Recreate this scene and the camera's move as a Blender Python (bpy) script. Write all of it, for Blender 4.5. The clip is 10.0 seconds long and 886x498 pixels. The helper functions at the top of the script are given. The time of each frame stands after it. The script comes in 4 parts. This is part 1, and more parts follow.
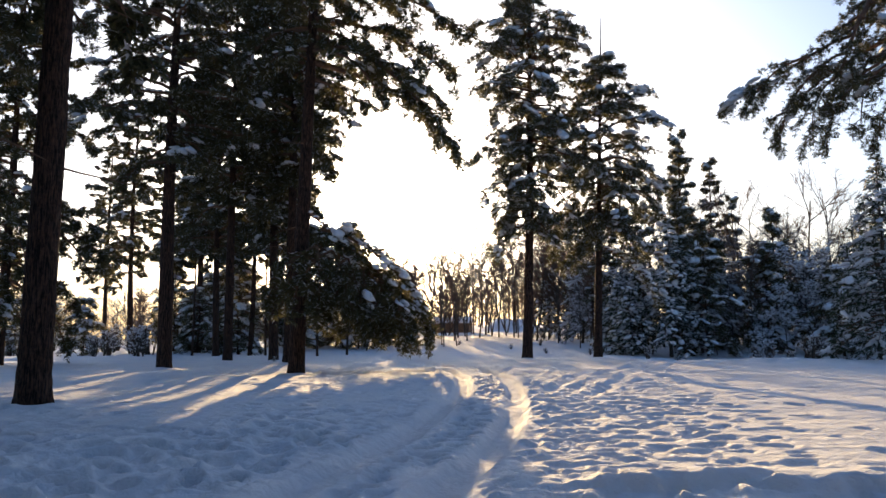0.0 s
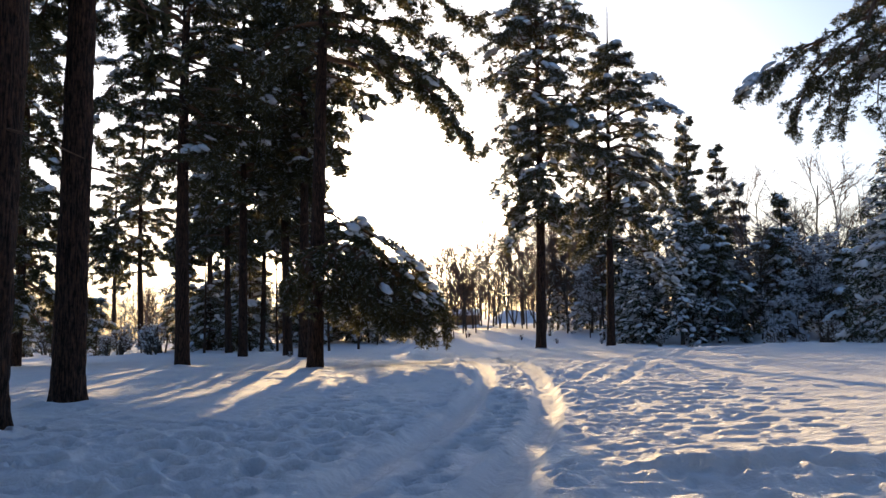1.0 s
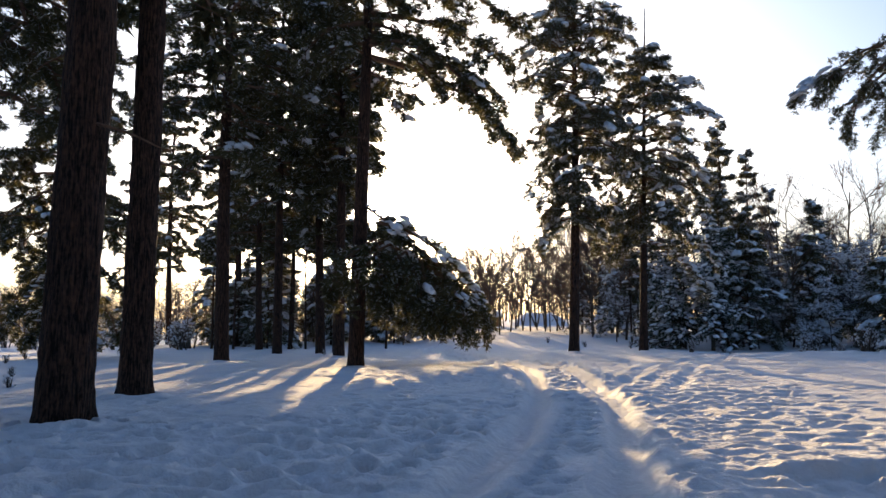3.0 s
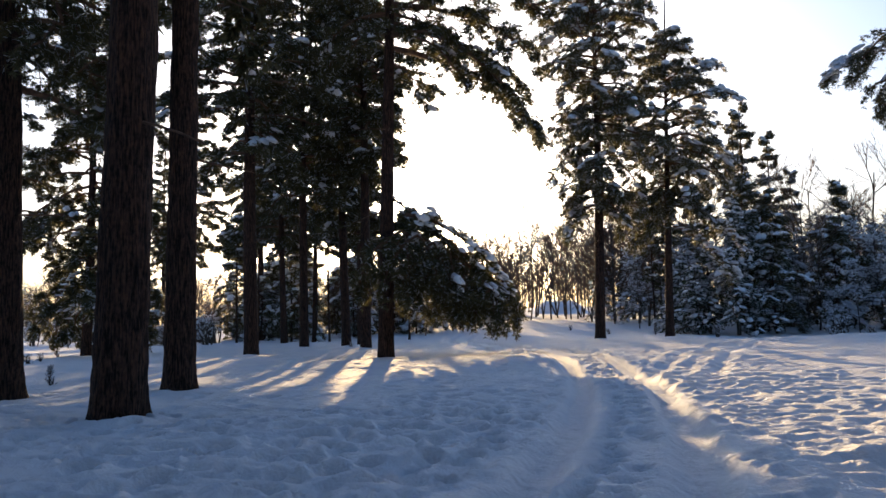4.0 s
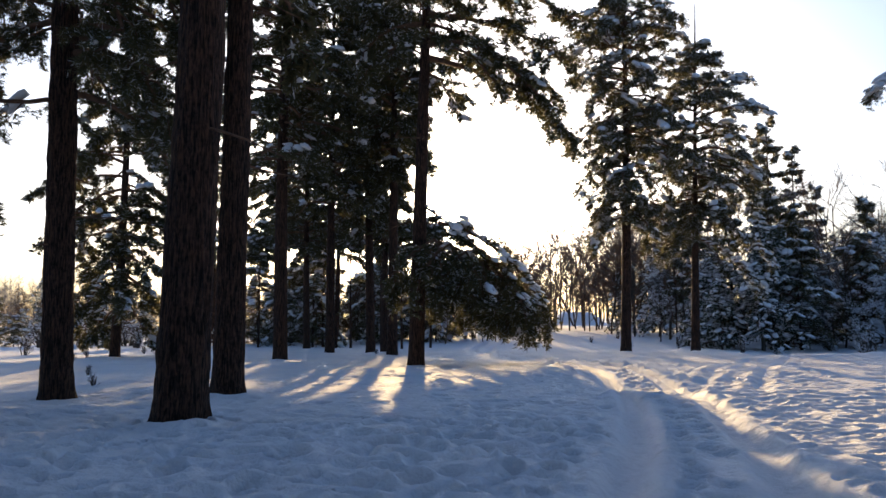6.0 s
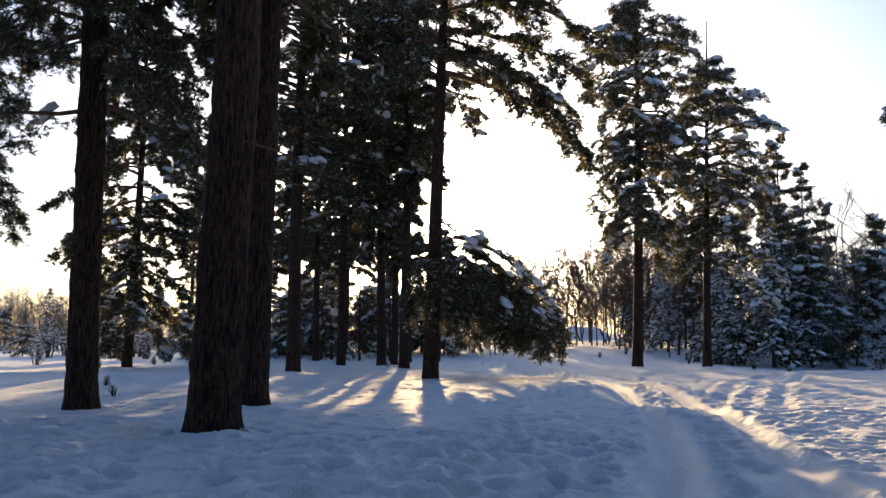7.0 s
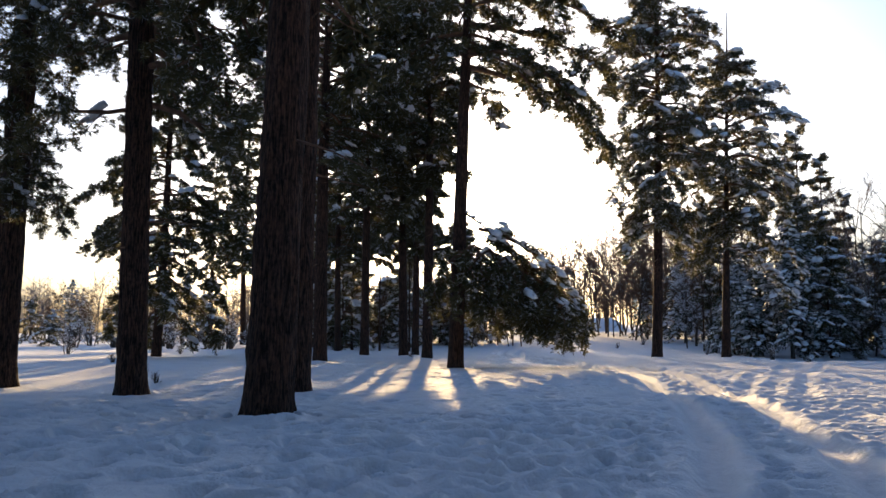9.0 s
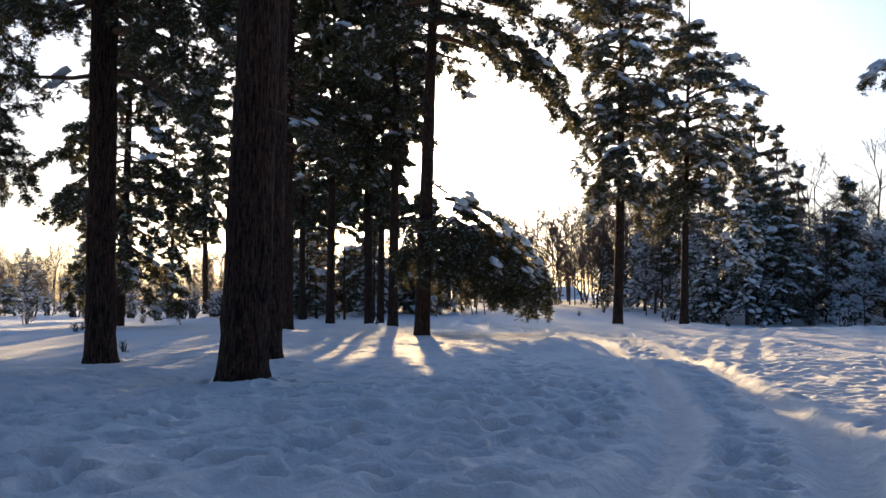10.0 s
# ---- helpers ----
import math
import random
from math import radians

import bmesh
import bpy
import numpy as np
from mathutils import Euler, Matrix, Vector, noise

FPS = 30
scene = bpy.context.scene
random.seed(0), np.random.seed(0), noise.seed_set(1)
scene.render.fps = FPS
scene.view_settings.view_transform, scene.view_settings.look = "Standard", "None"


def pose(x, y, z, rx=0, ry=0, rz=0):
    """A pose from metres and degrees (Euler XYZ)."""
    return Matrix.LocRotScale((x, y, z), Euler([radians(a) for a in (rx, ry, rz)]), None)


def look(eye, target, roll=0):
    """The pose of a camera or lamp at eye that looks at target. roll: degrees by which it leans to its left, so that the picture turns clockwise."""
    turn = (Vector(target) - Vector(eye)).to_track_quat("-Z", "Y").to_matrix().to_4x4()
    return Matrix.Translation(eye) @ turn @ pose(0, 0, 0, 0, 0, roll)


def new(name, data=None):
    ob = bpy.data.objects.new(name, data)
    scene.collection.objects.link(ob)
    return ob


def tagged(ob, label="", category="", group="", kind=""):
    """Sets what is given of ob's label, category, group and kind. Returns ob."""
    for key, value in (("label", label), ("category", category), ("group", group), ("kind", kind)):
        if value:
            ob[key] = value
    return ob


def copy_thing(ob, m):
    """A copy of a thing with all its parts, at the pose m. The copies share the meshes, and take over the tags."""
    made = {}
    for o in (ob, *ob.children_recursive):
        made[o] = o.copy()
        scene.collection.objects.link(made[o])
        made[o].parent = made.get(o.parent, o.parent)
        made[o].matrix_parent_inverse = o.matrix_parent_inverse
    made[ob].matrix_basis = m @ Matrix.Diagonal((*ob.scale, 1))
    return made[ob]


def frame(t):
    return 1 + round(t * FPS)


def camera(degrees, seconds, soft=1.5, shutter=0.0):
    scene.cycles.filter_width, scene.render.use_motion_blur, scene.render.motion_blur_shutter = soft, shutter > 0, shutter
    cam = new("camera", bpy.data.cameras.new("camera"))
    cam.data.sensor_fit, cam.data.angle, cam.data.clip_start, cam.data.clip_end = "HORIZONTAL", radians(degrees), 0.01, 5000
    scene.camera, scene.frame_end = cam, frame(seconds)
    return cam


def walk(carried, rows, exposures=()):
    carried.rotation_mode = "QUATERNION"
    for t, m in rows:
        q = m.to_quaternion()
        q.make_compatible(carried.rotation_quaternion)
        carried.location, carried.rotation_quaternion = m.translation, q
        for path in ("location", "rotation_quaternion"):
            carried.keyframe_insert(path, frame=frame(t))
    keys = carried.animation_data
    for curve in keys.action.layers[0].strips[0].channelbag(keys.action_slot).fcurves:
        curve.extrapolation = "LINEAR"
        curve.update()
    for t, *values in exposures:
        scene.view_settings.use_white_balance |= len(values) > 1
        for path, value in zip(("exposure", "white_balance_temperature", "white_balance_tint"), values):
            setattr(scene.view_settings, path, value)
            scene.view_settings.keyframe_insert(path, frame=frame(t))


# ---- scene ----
cam = camera(61.8, 10.0)
PATH = [
    (0, (0.587, 0.354, 1.22), (0.49, 2.337, 1.461), -0.3),
    (0.5, (0.331, 0.269, 1.19), (0.279, 2.256, 1.413), -1.9),
    (1, (0.109, 0.268, 1.171), (0.003, 2.253, 1.394), -1.5),
    (1.5, (-0.144, 0.289, 1.15), (-0.245, 2.277, 1.346), -0.7),
    (2, (-0.409, 0.252, 1.135), (-0.479, 2.241, 1.33), -1.3),
    (2.5, (-0.61, 0.218, 1.168), (-0.737, 2.205, 1.362), -0.1),
    (2.7, (-0.693, 0.199, 1.167), (-0.846, 2.182, 1.376), -0.3),
    (3.8, (-1.211, 0.254, 1.172), (-1.361, 2.234, 1.41), -0.5),
    (4, (-1.286, 0.187, 1.182), (-1.482, 2.168, 1.383), -1.5),
    (4.5, (-1.417, 0.122, 1.199), (-1.643, 2.095, 1.436), 0.2),
    (5, (-1.598, 0.094, 1.211), (-1.809, 2.07, 1.435), -0.7),
    (5.2, (-1.674, 0.083, 1.211), (-1.926, 2.056, 1.429), -0.2),
    (6.3, (-2.093, 0.021, 1.213), (-2.313, 1.995, 1.447), -0.5),
    (6.5, (-2.19, -0.033, 1.201), (-2.41, 1.937, 1.465), -0.9),
    (7, (-2.362, -0.058, 1.209), (-2.608, 1.91, 1.469), 0.3),
    (7.5, (-2.543, -0.15, 1.193), (-2.639, 1.836, 1.412), -1.6),
    (8, (-2.626, -0.28, 1.192), (-2.719, 1.703, 1.43), -0.6),
    (8.5, (-2.653, -0.496, 1.179), (-2.833, 1.481, 1.417), -0.2),
    (9, (-2.724, -0.677, 1.167), (-3.007, 1.289, 1.403), 0.4),
    (9.5, (-2.83, -0.818, 1.161), (-3.066, 1.162, 1.321), -0.3),
    (10, (-2.836, -0.936, 1.143), (-3.02, 1.049, 1.296), 0.2),
]
walk(cam, [(t, look(eye, target, roll)) for t, eye, target, roll in PATH], exposures=[(0, 1.70, 5900, 15), (6, 1.73, 5900, 15), (10, 1.78, 5900, 15)])

# ---- light ----
SUN_AZ, SUN_EL = math.atan2(-440.0, 3000.0), radians(9.1)
world = bpy.data.worlds.new("winter_sky")
scene.world = world
world.use_nodes = True
wn = world.node_tree
sky = wn.nodes.new("ShaderNodeTexSky")
sky.sky_type = "NISHITA"
sky.sun_disc = False
sky.sun_elevation = SUN_EL
sky.sun_rotation = SUN_AZ
sky.air_density, sky.dust_density, sky.ozone_density = 1.0, 4.2, 3.0
wn.nodes["Background"].inputs[1].default_value = 0.084
wn.links.new(sky.outputs[0], wn.nodes["Background"].inputs[0])
sun_data = bpy.data.lights.new("sun", "SUN")
sun_data.energy, sun_data.angle, sun_data.color = 4.1, radians(0.6), (1.0, 0.66, 0.27)
sun = new("sun", sun_data)
sun.matrix_world = look((0, 0, 60), (60 * math.tan(-SUN_AZ), -60, 60 - 60 / math.cos(SUN_AZ) * math.tan(SUN_EL)))


# ---- materials ----
def material(name, rough=0.8, spec=0.3):
    m = bpy.data.materials.new(name)
    m.use_nodes = True
    b = m.node_tree.nodes["Principled BSDF"]
    b.inputs["Roughness"].default_value = rough
    b.inputs["Specular IOR Level"].default_value = spec
    return m, m.node_tree, b


def noise_node(nt, scale, detail=4.0, rough=0.55, stretch=None, kind="Object"):
    tc = nt.nodes.new("ShaderNodeTexCoord")
    n = nt.nodes.new("ShaderNodeTexNoise")
    n.inputs["Scale"].default_value, n.inputs["Detail"].default_value, n.inputs["Roughness"].default_value = scale, detail, rough
    if stretch:
        mp = nt.nodes.new("ShaderNodeMapping")
        mp.inputs["Scale"].default_value = stretch
        nt.links.new(tc.outputs[kind], mp.inputs[0])
        nt.links.new(mp.outputs[0], n.inputs["Vector"])
    else:
        nt.links.new(tc.outputs[kind], n.inputs["Vector"])
    return n


def ramp(nt, source, stops):
    r = nt.nodes.new("ShaderNodeValToRGB")
    els = r.color_ramp.elements
    while len(els) < len(stops):
        els.new(0.5)
    for e, (p, c) in zip(els, stops):
        e.position, e.color = p, (*c, 1)
    nt.links.new(source, r.inputs[0])
    return r


def bump(nt, b, source, strength, distance):
    n = nt.nodes.new("ShaderNodeBump")
    n.inputs["Strength"].default_value, n.inputs["Distance"].default_value = strength, distance
    nt.links.new(source, n.inputs["Height"])
    nt.links.new(n.outputs[0], b.inputs["Normal"])
    return n


def make_snow(name, scale, strength, distance):
    m, nt, b = material(name, 0.85, 0.08)
    n = noise_node(nt, scale, 6, 0.6)
    big = noise_node(nt, scale * 0.07, 3, 0.5)
    r = ramp(nt, big.outputs[0], [(0.3, (0.70, 0.725, 0.765)), (0.7, (0.79, 0.795, 0.80))])
    packed_shade = nt.nodes.new("ShaderNodeAttribute")
    packed_shade.attribute_name = "packed_shade"
    # grey for the ruts, part packed snow, part shade put into the colour
    rut_grey = ramp(nt, n.outputs[0], [(0.35, (0.56, 0.57, 0.59)), (0.65, (0.70, 0.71, 0.73))])
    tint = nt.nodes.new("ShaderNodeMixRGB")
    nt.links.new(packed_shade.outputs["Fac"], tint.inputs[0])
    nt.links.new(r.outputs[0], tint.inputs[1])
    nt.links.new(rut_grey.outputs[0], tint.inputs[2])
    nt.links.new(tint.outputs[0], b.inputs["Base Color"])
    mid = noise_node(nt, scale * 0.4, 5, 0.6)
    mix = nt.nodes.new("ShaderNodeMath")
    mix.operation = "MULTIPLY_ADD"
    mix.inputs[1].default_value = 2.2
    nt.links.new(mid.outputs[0], mix.inputs[0])
    nt.links.new(n.outputs[0], mix.inputs[2])
    bump(nt, b, mix.outputs[0], strength, distance)
    return m


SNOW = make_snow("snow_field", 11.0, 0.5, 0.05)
SNOW_LOAD = make_snow("snow_on_branches", 14.0, 0.5, 0.05)


def make_bark(name, low, high, deep):
    """Long plates of bark between dark upright furrows."""
    m, nt, b = material(name, 0.9, 0.15)
    furrow = noise_node(nt, 1.0, 4, 0.6, (30, 30, 3.4))
    cross = noise_node(nt, 1.0, 3, 0.6, (18, 18, 14))
    grain = noise_node(nt, 30, 5, 0.65, (1, 1, 0.3))
    tall = nt.nodes.new("ShaderNodeMath")
    tall.operation = "MULTIPLY_ADD"
    tall.inputs[1].default_value = 0.35
    nt.links.new(cross.outputs[0], tall.inputs[0])
    nt.links.new(furrow.outputs[0], tall.inputs[2])
    r = ramp(nt, tall.outputs[0], [(0.56, deep), (0.66, low), (0.84, high)])
    g = ramp(nt, grain.outputs[0], [(0.3, (0.6, 0.6, 0.6)), (0.75, (1.15, 1.12, 1.1))])
    mul = nt.nodes.new("ShaderNodeMixRGB")
    mul.blend_type, mul.inputs[0].default_value = "MULTIPLY", 0.7
    nt.links.new(r.outputs[0], mul.inputs[1])
    nt.links.new(g.outputs[0], mul.inputs[2])
    nt.links.new(mul.outputs[0], b.inputs["Base Color"])
    bump(nt, b, tall.outputs[0], 1.0, 0.06)
    return m


BARK = make_bark("pine_bark", (0.046, 0.029, 0.022), (0.11, 0.06, 0.039), (0.014, 0.010, 0.009))
BARK_GREY = make_bark("grey_bark", (0.09, 0.075, 0.06), (0.17, 0.145, 0.12), (0.03, 0.025, 0.02))


def make_plain(name, a, c, scale, rough=0.85, spec=0.2):
    m, nt, b = material(name, rough, spec)
    n = noise_node(nt, scale, 4, 0.6)
    r = ramp(nt, n.outputs[0], [(0.3, a), (0.7, c)])
    nt.links.new(r.outputs[0], b.inputs["Base Color"])
    return m


FROST_TWIG = make_plain("frosted_twigs", (0.12, 0.10, 0.09), (0.40, 0.40, 0.42), 9)
TWIG = make_plain("twig_bark", (0.08, 0.048, 0.032), (0.20, 0.12, 0.078), 6)


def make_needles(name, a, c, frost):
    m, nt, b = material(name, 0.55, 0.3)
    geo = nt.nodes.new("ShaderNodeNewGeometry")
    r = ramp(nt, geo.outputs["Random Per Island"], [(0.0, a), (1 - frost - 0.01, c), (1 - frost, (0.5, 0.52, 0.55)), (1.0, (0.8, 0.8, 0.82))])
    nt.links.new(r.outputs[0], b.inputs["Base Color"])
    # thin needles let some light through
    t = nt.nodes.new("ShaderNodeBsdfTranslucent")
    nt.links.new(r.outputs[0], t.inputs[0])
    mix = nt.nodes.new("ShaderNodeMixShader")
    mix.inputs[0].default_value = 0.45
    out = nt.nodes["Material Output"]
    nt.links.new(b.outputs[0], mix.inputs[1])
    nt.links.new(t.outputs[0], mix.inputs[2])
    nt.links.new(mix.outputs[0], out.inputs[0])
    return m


NEEDLE = make_needles("pine_needles", (0.045, 0.048, 0.022), (0.14, 0.125, 0.06), 0.08)
# extra pale needles: snow dust, plus haze over these crowns put into the colour
NEEDLE_FROST_HAZE = make_needles("frosted_hazy_pine_needles", (0.045, 0.048, 0.022), (0.14, 0.125, 0.06), 0.13)
NEEDLE_DARK = make_needles("spruce_needles", (0.022, 0.034, 0.020), (0.055, 0.070, 0.035), 0.22)
WALL_WOOD = make_plain("weathered_boards", (0.16, 0.10, 0.06), (0.30, 0.19, 0.11), 3)


# ---- mesh helpers ----
def mesh_np(name, blocks, mat, smooth=False):
    """One mesh out of blocks of (vertices, faces of one size)."""
    blocks = [(np.asarray(v, float).reshape(-1, 3), np.asarray(f, int)) for v, f in blocks if len(v) and len(f)]
    me = bpy.data.meshes.new(name)
    verts = np.concatenate([v for v, _ in blocks])
    loops, totals, off = [], [], 0
    for v, f in blocks:
        loops.append((f + off).ravel())
        totals.append(np.full(len(f), f.shape[1]))
        off += len(v)
    loops, totals = np.concatenate(loops), np.concatenate(totals)
    me.vertices.add(len(verts))
    me.vertices.foreach_set("co", verts.astype(np.float32).ravel())
    me.loops.add(len(loops))
    me.loops.foreach_set("vertex_index", loops.astype(np.int32))
    me.polygons.add(len(totals))
    me.polygons.foreach_set("loop_start", np.concatenate([[0], np.cumsum(totals)[:-1]]).astype(np.int32))
    me.polygons.foreach_set("use_smooth", np.full(len(totals), smooth))
    me.materials.append(mat)
    me.update(calc_edges=True)
    return me


def part(name, me, parent, label=""):
    ob = new(name, me)
    ob.parent = parent
    return tagged(ob, label)


def tube(points, radii, sides):
    """A tapered tube along a line of points."""
    p, r = np.asarray(points, float), np.asarray(radii, float)
    d = np.gradient(p, axis=0)
    d /= np.linalg.norm(d, axis=1)[:, None] + 1e-9
    ref = np.where(np.abs(d[:, 2:3]) > 0.9, [[1.0, 0, 0]], [[0, 0, 1.0]])
    u = np.cross(ref, d)
    u /= np.linalg.norm(u, axis=1)[:, None] + 1e-9
    w = np.cross(d, u)
    a = np.arange(sides) * 2 * np.pi / sides
    v = p[:, None] + r[:, None, None] * (np.cos(a)[None, :, None] * u[:, None] + np.sin(a)[None, :, None] * w[:, None])
    n, k = len(p), sides
    i, j = np.meshgrid(np.arange(n - 1), np.arange(k), indexing="ij")
    f = np.stack([i * k + j, i * k + (j + 1) % k, (i + 1) * k + (j + 1) % k, (i + 1) * k + j], -1).reshape(-1, 4)
    return v.reshape(-1, 3), f


def merge(pieces):
    """Blocks of one face size joined into one block."""
    vs, fs, off = [], [], 0
    for v, f in pieces:
        vs.append(v)
        fs.append(f + off)
        off += len(v)
    return (np.concatenate(vs), np.concatenate(fs)) if vs else (np.zeros((0, 3)), np.zeros((0, 4), int))


def hash2(i, j, seed):
    n = (i.astype(np.int64) * 374761393 + j.astype(np.int64) * 668265263 + seed * 974634777) & 0x7FFFFFFF
    n = ((n ^ (n >> 13)) * 1274126177) & 0x7FFFFFFF
    return ((n ^ (n >> 16)) & 0xFFFFFF) / float(0xFFFFFF)


def value_noise(x, y, seed=0):
    i, j = np.floor(x), np.floor(y)
    u, v = x - i, y - j
    u, v = u * u * u * (u * (6 * u - 15) + 10), v * v * v * (v * (6 * v - 15) + 10)
    a, b = hash2(i, j, seed), hash2(i + 1, j, seed)
    c, d = hash2(i, j + 1, seed), hash2(i + 1, j + 1, seed)
    return (a + (b - a) * u + (c - a) * v + (a - b - c + d) * u * v) * 2 - 1


def fbm(x, y, octaves, seed=0, gain=0.5):
    total, amp = 0, 1.0
    for o in range(octaves):
        total = total + amp * value_noise(x * 2**o + 17.3 * o, y * 2**o - 9.1 * o, seed + o)
        amp *= gain
    return total


# ---- ground ----
ANCHORS = [  # known heights of the snow: x, y, z
    (-7.95, 14.3, -0.04), (-7.0, 10.3, -0.10), (-11.7, 14.5, -0.18), (-15.6, 15.4, -0.15), (-13.0, 31.9, -0.06), (-6.4, 28.5, -0.08), (3.2, 42.6, 0.14),
    (7.7, 46.0, 0.04), (-12.9, 39.7, 0.13), (-11.4, 43.2, 0.02), (-9.0, 37.2, 0.10), (-18.1, 52.4, 0.10), (-23.5, 36.6, 0.0), (3.0, 19.5, -0.10),
    (5.4, 24.5, 0.07), (2.2, 6.9, -0.06), (2.0, 10.0, -0.11), (-0.8, 11.5, -0.11), (0.4, 18.9, -0.20),
]
LANE_Y = [-40, 3, 4.8, 6.5, 8.5, 11, 14, 18, 22, 26, 30, 34, 38, 42, 50, 60, 75, 95, 120, 160]
LANE_X = [-14, -1.75, -1.1, -0.55, -0.15, 0.2, 0.52, 0.76, 0.8, 0.6, -0.1, -1.0, -2.1, -3.3, -5.0, -6.0, -5.5, -3.0, 4.0, 9.0]


def smooth_curve(y, ys, xs):
    """A line of points smoothed by averaging it over a short stretch."""
    total = 0
    for o in (-1.6, -0.8, 0.0, 0.8, 1.6):
        total = total + np.interp(y + o * np.clip(y / 18, 0.4, 2), ys, xs)
    return total / 5


def lane_distance(x, y, ys, xs):
    c = smooth_curve(y, ys, xs)
    slope = (smooth_curve(y + 0.3, ys, xs) - smooth_curve(y - 0.3, ys, xs)) / 0.6
    return (x - c) / np.sqrt(1 + slope**2)


def bell(d, s):
    return np.exp(-((d / s) ** 2))


def step(a, b, v):
    t = np.clip((v - a) / (b - a), 0, 1)
    return t * t * (3 - 2 * t)


def large_form(x, y):
    """The lie of the land without its small relief."""
    z = 0.11 * value_noise(x / 9, y / 9, 3) + 0.05 * value_noise(x / 3.4, y / 3.4, 4)
    z = z * (1 - 0.5 * step(60, 200, y)) - 0.05
    z = z + (0.033 * np.clip(y - 62, 0, 150) + 0.006 * np.clip(y - 200, 0, 800)) * (0.25 + 0.75 * step(-50, -14, x))
    z = z - 0.5 * bell(np.hypot((x - 22) / 12, (y - 51) / 9), 1)
    z = z + 0.25 * bell(np.hypot((x - 13) / 7, (y - 36) / 3), 1)
    return z


def wheel_ruts(d, y):
    """Flat-bottomed ruts with steep sides, one under each wheel."""
    wob = 0.05 * value_noise(y * 0.9, y * 0 + 3, 8)
    return np.maximum(1 - step(0.09, 0.31, np.abs(d - 0.69 + wob)), 1 - step(0.09, 0.27, np.abs(d + 0.69 + wob)))


def clods(x, y, size, seed):
    """Broken lumps of snow: flat between, rounded where they stick up."""
    a = fbm(x / size, y / size, 2, seed, 0.5)
    return np.clip(a - 0.05, 0, None)


def raw_height(x, y):
    x, y = np.asarray(x, float), np.asarray(y, float)
    near = 1 - step(45, 90, y)
    z = large_form(x, y)
    d = lane_distance(x, y, LANE_Y, LANE_X)
    soft = (1 + 0.8 * step(22, 32, y)) * (1 - 0.5 * step(50, 90, y))
    road = 1 - step(0.95, 1.5, np.abs(d))
    z = z - 0.02 * road * soft
    rut = wheel_ruts(d, y)
    z = z - (0.095 - 0.014 * fbm(x / 0.12, y / 0.20, 2, 79)) * rut * soft
    # snow pressed up beside the ruts and thrown out to the verges
    z = z + 0.030 * soft * (bell(np.abs(d) - 0.36, 0.10) + bell(np.abs(d) - 1.02, 0.10)) * (0.6 + 0.8 * value_noise(x / 0.5, y / 0.5, 76))
    z = z + 0.065 * bell(np.abs(d) - 1.22, 0.34) * soft * clods(x, y, 0.24, 77)
    # a fainter pair of tracks that turns off to the right
    gate = step(13.5, 16, y) * (1 - step(34, 42, y))
    for o in (0.0, 1.5):
        e = lane_distance(x, y, [10, 14.6, 20, 25.5, 36, 60], [0.0 + o, 0.75 + o, 2.35 + o, 4.2 + o, 8.3 + o, 18 + o])
        z = z - 0.05 * bell(e, 0.18) * gate + 0.02 * (bell(e - 0.36, 0.13) + bell(e + 0.36, 0.13)) * gate * (1 + 0.7 * value_noise(x / 0.3, y / 0.3, 78))
    # the ragged edge of a cleared strip across the near right
    bank = y - 6.85 - 0.15 * (x - 0.9) + 0.16 * fbm(x / 0.7, y / 0.9, 3, 61, 0.6)
    edge = step(-0.13, 0.05, bank)
    z = z + (0.03 * edge * (1 - step(0.05, 0.8, bank)) - 0.11 * (1 - edge)) * step(0.8, 1.9, x)
    z = z + 0.10 * bell(bank + 0.35, 0.36) * clods(x, y, 0.28, 64) * step(1.0, 2.0, x)
    # snow drifted up round the near trunks
    for tx, ty in ((-7.95, 14.3), (-7.02, 10.4), (-11.78, 14.6), (-15.6, 15.4), (-6.4, 28.5), (-12.98, 31.9)):
        r = np.hypot(x - tx, y - ty)
        z = z + 0.08 * bell(r - 0.5, 0.22)
    # wind-blown billows on the right, lumpy old snow on the left
    right = step(0.9, 2.2, d) * near
    left = step(0.9, 2.2, -d) * near
    inside = road * near
    warp = 0.6 * value_noise(x / 1.7, y / 1.7, 31)
    far = step(3.5, 7, d)
    # drifts and old steps farther out
    z = z + step(20, 28, y) * near * (0.030 * fbm(x / 1.5, y / 1.2, 2, 81) + 0.05 * clods(x, y, 0.8, 83))
    z = z + right * (0.013 * fbm(x / 1.1 + warp, y / 0.62, 2, 11) + (0.014 + 0.014 * far) * np.abs(value_noise(x / 1.0 + warp, y / 0.42, 13)) + 0.006 * fbm(x / 0.22, y / 0.20, 2, 15))
    verge = bell(d + 2.2, 1.5)
    z = z + left * (0.025 * fbm(x / 0.9 + warp, y / 0.7, 2, 21) * (1 - 0.6 * step(10, 13, y)) + (0.028 + 0.045 * verge) * (1 - 0.7 * step(10.5, 13.5, y)) * value_noise(x / 0.30, y / 0.24, 25) + 0.005 * fbm(x / 0.13, y / 0.11, 2, 27))
    z = z + inside * (1 - rut) * 0.016 * fbm(x / 0.26, y / 0.24, 2, 41, 0.4)
    return z


